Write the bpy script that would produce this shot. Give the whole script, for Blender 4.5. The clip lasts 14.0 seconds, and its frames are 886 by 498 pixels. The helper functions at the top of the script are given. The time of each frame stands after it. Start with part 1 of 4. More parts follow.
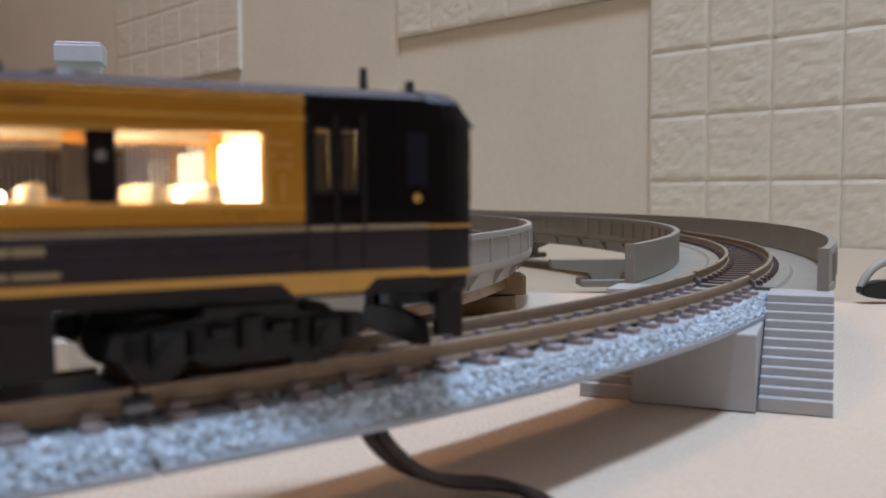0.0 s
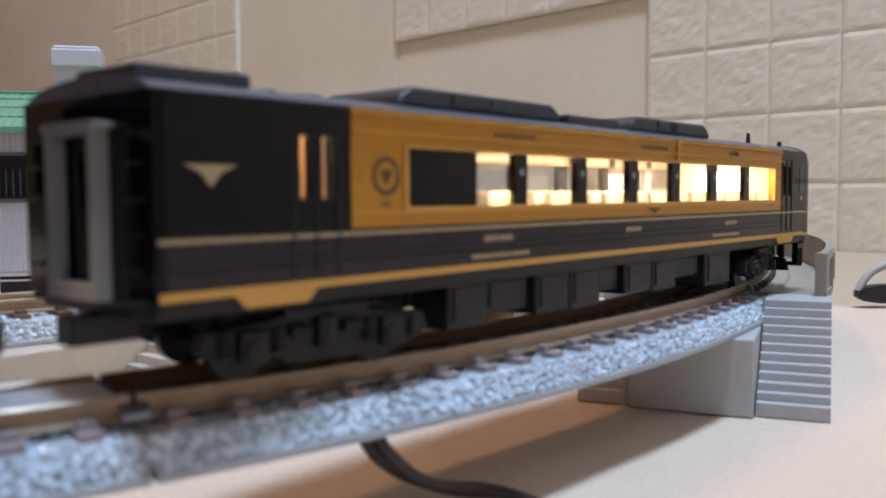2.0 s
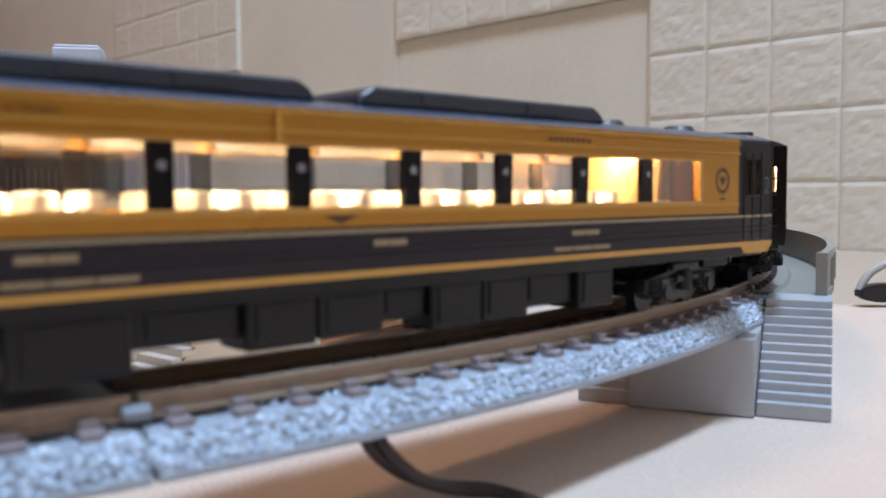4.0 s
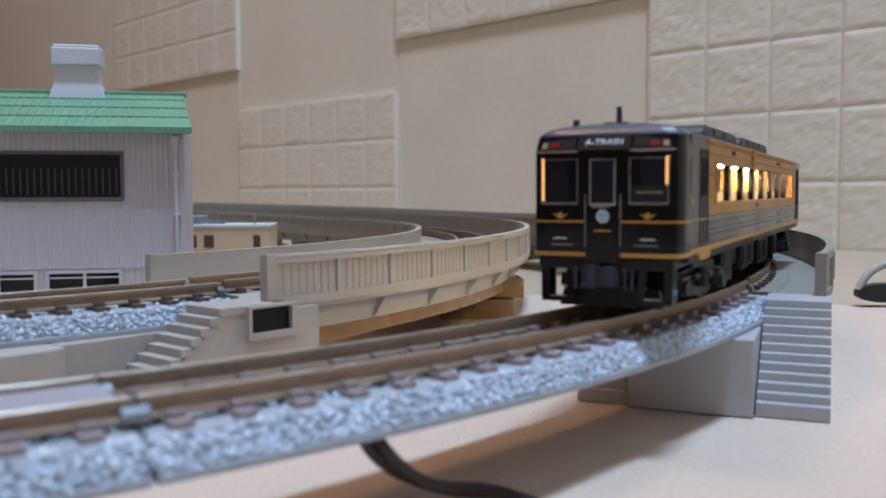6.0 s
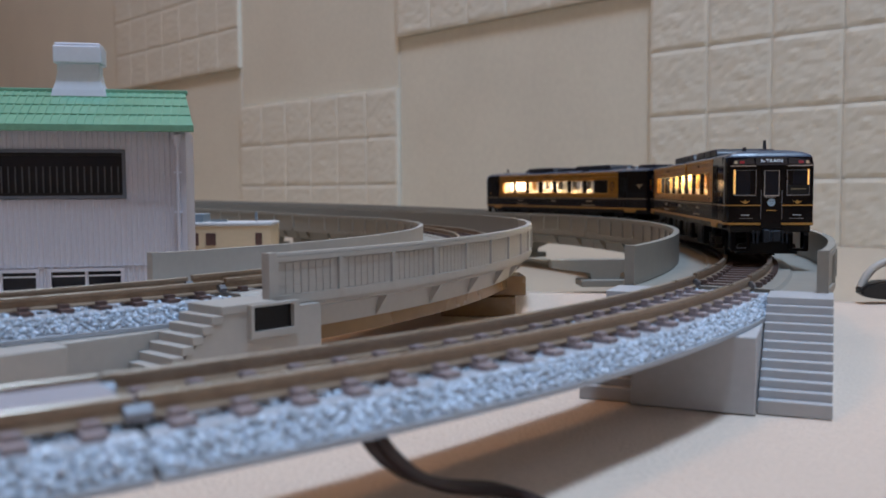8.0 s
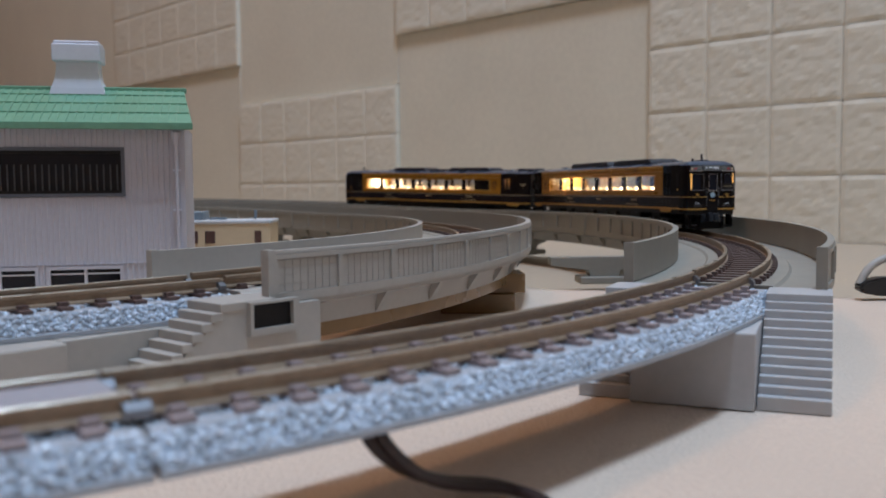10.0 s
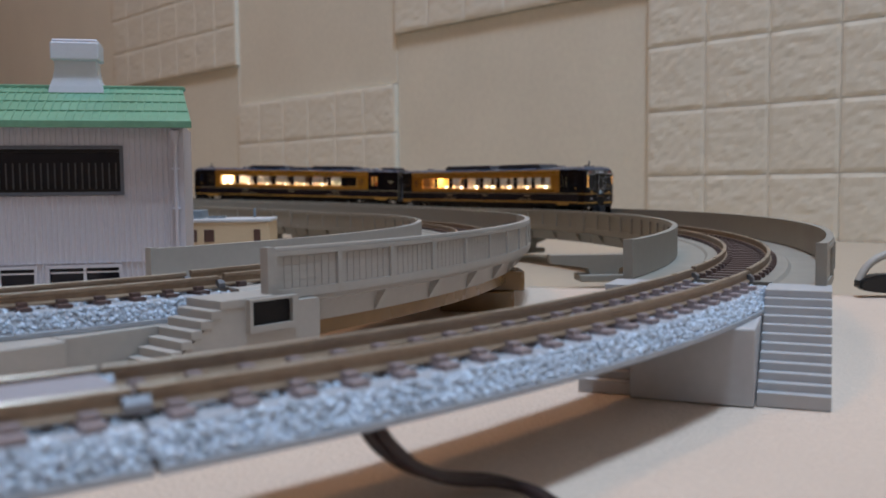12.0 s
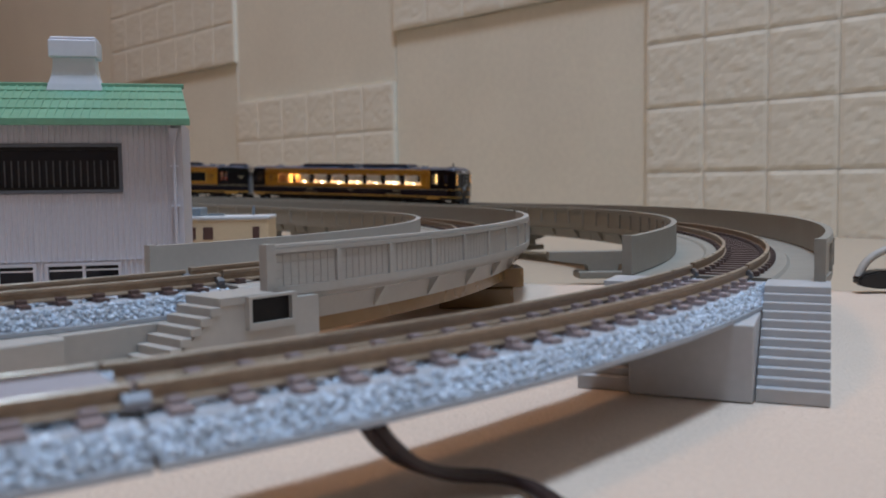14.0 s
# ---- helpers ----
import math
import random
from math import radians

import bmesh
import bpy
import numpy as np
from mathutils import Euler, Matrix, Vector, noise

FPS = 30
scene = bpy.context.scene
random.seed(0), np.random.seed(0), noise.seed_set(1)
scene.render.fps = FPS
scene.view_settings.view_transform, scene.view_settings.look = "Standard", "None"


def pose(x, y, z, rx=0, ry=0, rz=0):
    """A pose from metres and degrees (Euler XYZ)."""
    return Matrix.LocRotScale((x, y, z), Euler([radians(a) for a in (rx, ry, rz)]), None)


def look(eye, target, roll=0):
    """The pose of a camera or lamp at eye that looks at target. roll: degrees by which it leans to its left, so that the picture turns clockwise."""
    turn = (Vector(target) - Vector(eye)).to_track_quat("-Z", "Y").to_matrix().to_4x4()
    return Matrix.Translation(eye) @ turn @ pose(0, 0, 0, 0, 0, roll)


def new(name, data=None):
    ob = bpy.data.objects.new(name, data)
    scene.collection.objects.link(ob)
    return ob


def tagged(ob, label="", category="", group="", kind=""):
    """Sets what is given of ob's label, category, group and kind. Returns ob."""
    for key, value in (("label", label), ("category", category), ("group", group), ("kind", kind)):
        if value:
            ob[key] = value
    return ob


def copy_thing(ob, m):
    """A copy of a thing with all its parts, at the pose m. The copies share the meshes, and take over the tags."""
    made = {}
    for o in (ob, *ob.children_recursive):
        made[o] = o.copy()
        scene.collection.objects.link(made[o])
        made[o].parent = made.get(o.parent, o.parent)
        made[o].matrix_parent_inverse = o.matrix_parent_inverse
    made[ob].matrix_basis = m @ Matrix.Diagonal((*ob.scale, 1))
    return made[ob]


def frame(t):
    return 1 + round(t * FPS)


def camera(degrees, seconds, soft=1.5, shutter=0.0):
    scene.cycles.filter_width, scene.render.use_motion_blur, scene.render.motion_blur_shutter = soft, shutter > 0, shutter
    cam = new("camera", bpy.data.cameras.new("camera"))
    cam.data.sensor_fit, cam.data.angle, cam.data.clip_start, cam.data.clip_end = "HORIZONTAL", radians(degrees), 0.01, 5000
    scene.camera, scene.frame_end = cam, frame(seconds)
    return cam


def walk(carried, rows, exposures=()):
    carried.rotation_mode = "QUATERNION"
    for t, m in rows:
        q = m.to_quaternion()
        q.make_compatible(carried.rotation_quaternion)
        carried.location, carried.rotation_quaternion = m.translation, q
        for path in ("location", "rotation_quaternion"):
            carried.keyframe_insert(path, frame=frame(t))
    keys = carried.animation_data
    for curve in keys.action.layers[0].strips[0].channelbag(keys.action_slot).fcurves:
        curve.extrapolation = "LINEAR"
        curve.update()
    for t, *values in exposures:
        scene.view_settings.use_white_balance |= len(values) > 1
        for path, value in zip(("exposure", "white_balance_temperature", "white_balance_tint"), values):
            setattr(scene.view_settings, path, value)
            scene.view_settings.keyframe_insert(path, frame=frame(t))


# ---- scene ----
MM = 0.001
ZR = 0.0170                     # rail top over the floor
CX, CY, R1 = -0.1948, 0.3006, 0.282   # outer loop
A3, R3 = 15.7, 0.257                  # beyond this angle the outer loop bends tighter
EX, EY = CX + (R1 - R3) * math.cos(radians(A3)), CY + (R1 - R3) * math.sin(radians(A3))
DX, DY, R2 = -0.198, 0.290, 0.208     # inner loop

# ---- camera ----
cam = camera(52.95, 14.0, soft=1.7)
cam.data.dof.use_dof = True
cam.data.dof.focus_distance = 0.198
cam.data.dof.aperture_fstop = 36


def eye_pose(dz, pitch, turn, roll):
    p, a = radians(pitch), radians(turn)
    e = (0.0, 0.0, ZR + 0.01605 + dz * MM)
    return look(e, (e[0] + math.sin(a) * math.cos(p), math.cos(a) * math.cos(p), e[2] - math.sin(p)), roll)


PATH = [
    (0.0, -0.90, 3.622, 0.000, -0.303),
    (0.5, -0.90, 3.551, 0.120, -0.303),
    (1.0, -0.76, 3.587, 0.000, -0.243),
    (1.5, -0.47, 3.562, 0.110, -0.303),
    (2.0, -0.55, 3.421, 0.140, -0.303),
    (2.5, -0.50, 3.421, 0.143, -0.303),
    (3.0, -0.75, 3.332, 0.220, -0.253),
    (3.5, -0.60, 3.421, 0.160, -0.273),
    (5.3, -0.18, 3.631, -0.050, -0.303),
    (5.5, -0.18, 3.628, -0.068, -0.310),
    (6.0, -0.20, 3.581, 0.132, -0.264),
    (6.5, -0.30, 3.567, -0.003, -0.329),
    (7.0, -0.18, 3.620, -0.004, -0.309),
    (7.5, -0.00, 3.752, 0.000, -0.303),
    (8.0, -0.12, 3.752, 0.015, -0.350),
    (9.2, -0.20, 3.841, 0.040, -0.413),
    (10.5, -0.30, 3.910, 0.063, -0.475),
    (11.0, -0.37, 3.921, 0.067, -0.501),
    (11.5, -0.39, 3.932, 0.102, -0.589),
    (12.0, -0.68, 3.928, 0.109, -0.589),
    (12.5, -0.57, 3.997, 0.120, -0.595),
    (13.0, -0.49, 4.059, 0.121, -0.637),
    (13.5, -0.57, 4.056, 0.126, -0.681),
    (14.0, -0.78, 4.101, 0.167, -0.718),
]
EXPOSURES = [(0, 0.22, 5250, 10), (0.5, 0.36, 5250, 10), (1, 0.36, 5300, 10), (2, 0.50, 5200, 10), (2.5, 0.68, 5050, 10), (3, 0.70, 5000, 10), (4.2, 0.54, 4950, 10),
             (5.5, 0.38, 4980, 10), (6.5, 0.22, 4960, 10), (8, 0.09, 4970, 10), (10.5, 0.05, 5180, 10), (14, 0.02, 5180, 10)]
walk(cam, [(t, eye_pose(*r)) for t, *r in PATH], EXPOSURES)

# ---- light ----
world = bpy.data.worlds.new("world")
world.use_nodes = True
world.node_tree.nodes["Background"].inputs[0].default_value = (0.75, 0.85, 1.0, 1)
world.node_tree.nodes["Background"].inputs[1].default_value = 0.3
scene.world = world


def area_lamp(name, m, sx, sy, power, colour):
    d = bpy.data.lights.new(name, "AREA")
    d.shape, d.size, d.size_y, d.energy, d.color = "RECTANGLE", sx, sy, power, colour
    ob = new(name, d)
    ob.matrix_world = m
    return ob


area_lamp("window_daylight", look((0.40, -1.42, 1.50), (0.05, 0.25, 0.0)), 0.62, 0.56, 1.4, (0.78, 0.89, 1.0))
area_lamp("ceiling_lamp_light", look((0.16, -0.14, 2.30), (0.16, -0.13, 0)), 0.36, 0.36, 35, (0.87, 0.96, 1.0))
# unseen warm fill hung overhead, added to turn the shadows brown
area_lamp("warm_fill_light", look((-0.70, 0.50, 2.25), (-0.70, 0.51, 0)), 0.36, 0.36, 10, (1.0, 0.48, 0.18))



# ---- materials ----
def mat(name, colour, rough=0.5, metal=0.0, vary=0.12, grain=900.0, stain=60.0, bump=0.0, coat=0.0, spec=0.5, island=0.0):
    m = bpy.data.materials.new(name)
    m.use_nodes = True
    nt = m.node_tree
    b = nt.nodes["Principled BSDF"]
    b.inputs["Roughness"].default_value = rough
    b.inputs["Metallic"].default_value = metal
    b.inputs["Coat Weight"].default_value = coat
    b.inputs["Specular IOR Level"].default_value = spec
    tc = nt.nodes.new("ShaderNodeTexCoord")
    n1, n2 = nt.nodes.new("ShaderNodeTexNoise"), nt.nodes.new("ShaderNodeTexNoise")
    for n, s, d in ((n1, grain, 3), (n2, stain, 4)):
        n.inputs["Scale"].default_value, n.inputs["Detail"].default_value = s, d
        nt.links.new(tc.outputs["Object"], n.inputs["Vector"])
    add = nt.nodes.new("ShaderNodeMath")
    add.operation = "ADD"
    nt.links.new(n1.outputs["Fac"], add.inputs[0])
    nt.links.new(n2.outputs["Fac"], add.inputs[1])
    fac = add.outputs[0]
    if island:
        g = nt.nodes.new("ShaderNodeNewGeometry")
        k = nt.nodes.new("ShaderNodeMath")
        k.operation = "MULTIPLY_ADD"
        k.inputs[1].default_value = island
        nt.links.new(g.outputs["Random Per Island"], k.inputs[0])
        nt.links.new(fac, k.inputs[2])
        sub = nt.nodes.new("ShaderNodeMath")
        sub.operation = "SUBTRACT"
        sub.inputs[1].default_value = island / 2
        nt.links.new(k.outputs[0], sub.inputs[0])
        fac = sub.outputs[0]
    r = nt.nodes.new("ShaderNodeMapRange")
    r.inputs["From Min"].default_value, r.inputs["From Max"].default_value = 0.6, 1.4
    r.inputs["To Min"].default_value, r.inputs["To Max"].default_value = 1 - vary, 1 + vary
    nt.links.new(fac, r.inputs["Value"])
    mix = nt.nodes.new("ShaderNodeVectorMath")
    mix.operation = "SCALE"
    mix.inputs[0].default_value = colour
    nt.links.new(r.outputs[0], mix.inputs["Scale"])
    nt.links.new(mix.outputs[0], b.inputs["Base Color"])
    rr = nt.nodes.new("ShaderNodeMapRange")
    rr.inputs["From Min"].default_value, rr.inputs["From Max"].default_value = 0.3, 0.7
    rr.inputs["To Min"].default_value, rr.inputs["To Max"].default_value = max(0.03, rough - 0.08), min(1, rough + 0.08)
    nt.links.new(n2.outputs["Fac"], rr.inputs["Value"])
    nt.links.new(rr.outputs[0], b.inputs["Roughness"])
    if bump:
        bp = nt.nodes.new("ShaderNodeBump")
        bp.inputs["Strength"].default_value = bump
        bp.inputs["Distance"].default_value = 0.0006
        nt.links.new(n1.outputs["Fac"], bp.inputs["Height"])
        nt.links.new(bp.outputs[0], b.inputs["Normal"])
    return m


def glow(name, colour, strength):
    m = bpy.data.materials.new(name)
    m.use_nodes = True
    b = m.node_tree.nodes["Principled BSDF"]
    b.inputs["Base Color"].default_value = (*colour, 1)
    b.inputs["Emission Color"].default_value = (*colour, 1)
    b.inputs["Emission Strength"].default_value = strength
    return m


def clear(name, tint=(0.95, 0.95, 0.95), rough=0.03, mixin=0.86):
    m = bpy.data.materials.new(name)
    m.use_nodes = True
    nt = m.node_tree
    nt.nodes.clear()
    o = nt.nodes.new("ShaderNodeOutputMaterial")
    t, g, x = nt.nodes.new("ShaderNodeBsdfTransparent"), nt.nodes.new("ShaderNodeBsdfGlossy"), nt.nodes.new("ShaderNodeMixShader")
    t.inputs[0].default_value = (*tint, 1)
    g.inputs["Roughness"].default_value = rough
    x.inputs[0].default_value = 1 - mixin
    nt.links.new(t.outputs[0], x.inputs[1])
    nt.links.new(g.outputs[0], x.inputs[2])
    nt.links.new(x.outputs[0], o.inputs[0])
    return m


M_TILE = mat("cream_tile", (0.785, 0.745, 0.63), 0.55, vary=0.05, grain=160, stain=9, bump=0.2)
M_TILE_PLAIN = mat("cream_plain_tile", (0.765, 0.725, 0.605), 0.6, vary=0.06, grain=220, stain=14, bump=0.15)
# cream of the floor by the wall, dulled to hold the viaducts' shadow
M_SHADED_CREAM = mat("cream_floor_shaded", (0.42, 0.35, 0.26), 0.7, vary=0.06, grain=300, stain=10)
# floor tan is dark for the shade that lies under the viaducts
M_FLOOR = mat("tan_shaded_floor", (0.22, 0.14, 0.075), 0.5, vary=0.08, grain=300, stain=6)
M_MAT = mat("cream_felt", (0.60, 0.49, 0.395), 0.95, vary=0.10, grain=1500, stain=18, bump=0.6)
# for the unseen walls and ceiling; darkened and warmed to tint shadow fill
M_PLASTER = mat("plaster", (0.42, 0.29, 0.17), 0.8, vary=0.05, grain=120, stain=4)
M_GREY = mat("grey_plastic", (0.275, 0.26, 0.225), 0.5, vary=0.06, grain=700, stain=60)
M_STAIR = mat("light_grey_plastic", (0.435, 0.435, 0.445), 0.5, vary=0.06, grain=700, stain=60)
M_WARMGREY = mat("warm_grey_plastic", (0.39, 0.37, 0.34), 0.5, vary=0.06, grain=700, stain=60)
M_BED = mat("roadbed_grey", (0.36, 0.385, 0.43), 0.6, vary=0.10, grain=900, stain=80, bump=0.2)
M_STONE = mat("ballast", (0.47, 0.545, 0.65), 0.40, vary=0.30, grain=1500, stain=150, island=1.0, spec=0.7)
M_TIE = mat("tie_brown", (0.10, 0.066, 0.060), 0.6, vary=0.2, grain=1200, stain=200)
M_TIE_GREY = mat("tie_grey_brown", (0.28, 0.235, 0.24), 0.55, vary=0.2, grain=1200, stain=200)
M_RAIL = mat("rail_brown", (0.29, 0.215, 0.145), 0.45, 0.25, vary=0.2, grain=1200, stain=120)
M_RAILTOP = mat("rail_top", (0.52, 0.46, 0.38), 0.32, 0.9, vary=0.12, grain=1500, stain=150)
M_PLATE = mat("lilac_grey_plate", (0.36, 0.35, 0.39), 0.4, vary=0.08)
M_STEEL = mat("nickel_joiner", (0.21, 0.22, 0.25), 0.35, 0.8, vary=0.1)
M_GOLD = mat("gold_paint", (0.42, 0.198, 0.008), 0.34, 0.40, vary=0.06, grain=1500, stain=80)
# lighter copy of the gold paint, for the highlights on raised mouldings
M_GOLDRIB = mat("gold_highlight", (0.48, 0.25, 0.025), 0.4, 0.25, vary=0.06, grain=1500, stain=80)
M_GOLDLINE = mat("gold_line", (0.50, 0.28, 0.055), 0.4, 0.3, vary=0.08)
M_GREYLINE = mat("grey_beige_line", (0.30, 0.235, 0.13), 0.5, vary=0.05)
M_TRIM = mat("trim_grey_beige", (0.20, 0.165, 0.12), 0.4, vary=0.08)
M_BLACK = mat("gloss_black", (0.0045, 0.0038, 0.0050), 0.09, vary=0.2, spec=0.22)
M_VISOR = mat("visor_glass", (0.020, 0.020, 0.024), 0.07, vary=0.1, coat=1.0, spec=0.8)
M_BELT = mat("brown_black_belt", (0.015, 0.0105, 0.015), 0.18, vary=0.15, spec=0.3)
M_UNDER = mat("matt_black", (0.009, 0.009, 0.010), 0.40, spec=0.3, vary=0.3, grain=1500, stain=300)
# the blue is reflected window light, put into the base colour
M_ROOF = mat("dark_roof_blue_sheen", (0.040, 0.056, 0.096), 0.3, vary=0.12, spec=0.7)
M_ROOFUNIT = mat("roof_unit_black", (0.016, 0.020, 0.031), 0.5, vary=0.15, spec=0.6)
M_CREAM = mat("interior_cream", (0.78, 0.66, 0.46), 0.6, vary=0.05)
M_SEAT = mat("seat_cream", (0.70, 0.62, 0.50), 0.7, vary=0.08)
M_WOODIN = mat("interior_wood", (0.50, 0.28, 0.055), 0.5, vary=0.15)
M_LED = glow("led_warm", (1.0, 0.66, 0.29), 300)
M_VLED = glow("led_dim", (1.0, 0.64, 0.28), 240)
M_SILLGLOW = glow("sill_glow", (1.0, 0.70, 0.36), 22)
M_LEDEND = glow("led_end", (1.0, 0.74, 0.40), 8)
M_EDGEGLOW = glow("amber_edge_glow", (1.0, 0.45, 0.08), 1.3)
M_COUPLER = mat("coupler_blue_grey", (0.035, 0.042, 0.055), 0.3, 0.3, vary=0.2)
M_REDLAMP = mat("red_lens", (0.20, 0.012, 0.012), 0.2, coat=0.4)
M_CHROME = mat("chrome", (0.62, 0.64, 0.68), 0.2, 0.9, vary=0.08)
M_DULLCHROME = mat("dull_chrome", (0.30, 0.31, 0.34), 0.25, 0.8, vary=0.1)
M_GLASS = clear("window_pane")
M_DARKGLASS = mat("tinted_pane", (0.008, 0.010, 0.018), 0.1, spec=0.35)
# chrome lens colour with its amber reflection painted in
M_HEADLENS = mat("headlight_lens", (0.55, 0.40, 0.24), 0.15, 0.5, vary=0.08)
M_CREST = mat("crest_brown", (0.075, 0.034, 0.012), 0.5, vary=0.1)
M_NUMERAL = mat("grey_numeral", (0.045, 0.045, 0.052), 0.4, vary=0.05)
M_WHITE = mat("white_print", (0.72, 0.74, 0.76), 0.5, vary=0.05)
M_PALEBLUE = mat("pale_blue_disc", (0.45, 0.60, 0.72), 0.4, vary=0.05)
M_GREENROOF = mat("green_roof", (0.165, 0.33, 0.215), 0.4, vary=0.12, grain=600, stain=90)
M_SIDING = mat("lilac_grey_siding", (0.53, 0.52, 0.575), 0.55, vary=0.05, grain=900, stain=70)
M_VENT = mat("white_ventilator", (0.68, 0.69, 0.77), 0.5, vary=0.04)
M_BEIGE = mat("cream_railcar", (0.62, 0.50, 0.32), 0.5, vary=0.05)
M_BLUEGREY = mat("blue_grey_roof_box", (0.20, 0.24, 0.28), 0.5)
M_CABLE = mat("dark_brown_cable", (0.028, 0.014, 0.013), 0.4, vary=0.2)
# dark tan, with some of the amber light from the train mixed in
M_TAN = mat("tan_board", (0.22, 0.135, 0.055), 0.25, vary=0.12, grain=300, stain=40)
M_RUBBER = mat("black_rubber", (0.012, 0.012, 0.013), 0.45, vary=0.2)
M_ORANGE = mat("orange_interior", (0.75, 0.14, 0.02), 0.5, vary=0.1)


# ---- mesh helpers ----
def box(bm, x0, x1, y0, y1, z0, z1, bev=0.0):
    vs = [bm.verts.new((x, y, z)) for x in (x0, x1) for y in (y0, y1) for z in (z0, z1)]
    fs = []
    for i in ((0, 1, 3, 2), (4, 6, 7, 5), (0, 4, 5, 1), (2, 3, 7, 6), (0, 2, 6, 4), (1, 5, 7, 3)):
        fs.append(bm.faces.new([vs[j] for j in i]))
    if bev:
        es = list({e for f in fs for e in f.edges})
        bmesh.ops.bevel(bm, geom=es, offset=bev, segments=2, affect="EDGES", profile=0.5)
    return vs


def prism(bm, pts, axis, a0, a1):
    """A closed outline of (p, q) swept straight along one axis."""
    put = {"x": lambda p, q, a: (a, p, q), "y": lambda p, q, a: (p, a, q), "z": lambda p, q, a: (p, q, a)}[axis]
    lo = [bm.verts.new(put(p, q, a0)) for p, q in pts]
    hi = [bm.verts.new(put(p, q, a1)) for p, q in pts]
    n = len(pts)
    for i in range(n):
        bm.faces.new((lo[i], lo[(i + 1) % n], hi[(i + 1) % n], hi[i]))
    bm.faces.new(lo[::-1])
    bm.faces.new(hi)


def cyl(bm, m, r0, r1, h, n=16):
    bmesh.ops.create_cone(bm, cap_ends=True, segments=n, radius1=r0, radius2=r1, depth=h, matrix=m)


def lift(r, a):
    """How far the viaducts climb towards the far side of the loops, at a degrees."""
    d = max(0.0, a - 38)
    return 0.028 * r * radians(d * d / 20 if d < 10 else d - 5)


def arc(bm, cx, cy, r, a0, a1, prof, step=1.2):
    """A closed outline of (offset, z) swept round a centre, from a0 to a1 degrees."""
    n = max(1, int(round(abs(a1 - a0) / step)))
    rings = []
    for i in range(n + 1):
        a = radians(a0 + (a1 - a0) * i / n)
        c, s, up = math.cos(a), math.sin(a), lift(r, math.degrees(a))
        rings.append([bm.verts.new((cx + (r + o) * c, cy + (r + o) * s, z + up)) for o, z in prof])
    k = len(prof)
    for p, q in zip(rings, rings[1:]):
        for j in range(k):
            bm.faces.new((p[j], p[(j + 1) % k], q[(j + 1) % k], q[j]))
    bm.faces.new(rings[0][::-1])
    bm.faces.new(rings[-1])


def plate(bm, us, vs, w0, w1, put, holes):
    """One flat panel with rectangular holes (u0, u1, v0, v1), between the depths w0 and w1."""
    us, vs = sorted({*us, *[h[0] for h in holes], *[h[1] for h in holes]}), sorted({*vs, *[h[2] for h in holes], *[h[3] for h in holes]})
    got = {}

    def vert(i, j, k):
        if (i, j, k) not in got:
            got[i, j, k] = bm.verts.new(put(us[i], vs[j], (w0, w1)[k]))
        return got[i, j, k]

    def solid(i, j):
        if not (0 <= i < len(us) - 1 and 0 <= j < len(vs) - 1):
            return False
        u, v = (us[i] + us[i + 1]) / 2, (vs[j] + vs[j + 1]) / 2
        return not any(h[0] < u < h[1] and h[2] < v < h[3] for h in holes)

    for i in range(len(us) - 1):
        for j in range(len(vs) - 1):
            if not solid(i, j):
                continue
            for k in (0, 1):
                bm.faces.new([vert(i, j, k), vert(i + 1, j, k), vert(i + 1, j + 1, k), vert(i, j + 1, k)])
            for di, dj, a, b in ((-1, 0, (0, 0), (0, 1)), (1, 0, (1, 0), (1, 1)), (0, -1, (0, 0), (1, 0)), (0, 1, (0, 1), (1, 1))):
                if not solid(i + di, j + dj):
                    p, q = (i + a[0], j + a[1]), (i + b[0], j + b[1])
                    bm.faces.new([vert(*p, 0), vert(*q, 0), vert(*q, 1), vert(*p, 1)])


def mesh_of(name, bm, material, smooth=False):
    bmesh.ops.recalc_face_normals(bm, faces=bm.faces)
    me = bpy.data.meshes.new(name)
    bm.to_mesh(me)
    bm.free()
    me.materials.append(material)
    if smooth:
        me.shade_smooth()
    return me


def part(name, bm, material, parent=None, label="", smooth=False):
    ob = new(name, mesh_of(name, bm, material, smooth))
    ob.parent = parent
    if label:
        tagged(ob, label)
    return ob


def quick(name, material, parent, *boxes, bev=0.0, label=""):
    bm = bmesh.new()
    for b in boxes:
        box(bm, *[v * MM for v in b], bev=bev * MM)
    return part(name, bm, material, parent, label)


def thing(name, x=0, y=0, z=0, rz=0, **tags):
    ob = new(name)
    ob.empty_display_size = 0.01
    ob.matrix_world = pose(x, y, z, 0, 0, rz)
    return tagged(ob, **tags)


def polar(cx, cy, r, a):
    return cx + r * math.cos(radians(a)), cy + r * math.sin(radians(a))


# ---- the room ----
WN, WD, WC = Vector((0.714, 0.700, 0)).normalized(), Vector((0.700, -0.714, 0)).normalized(), 0.577
WALL = Matrix(((WD.x, WN.x, 0, WN.x * WC), (WD.y, WN.y, 0, WN.y * WC), (0, 0, 1, 0), (0, 0, 0, 1)))


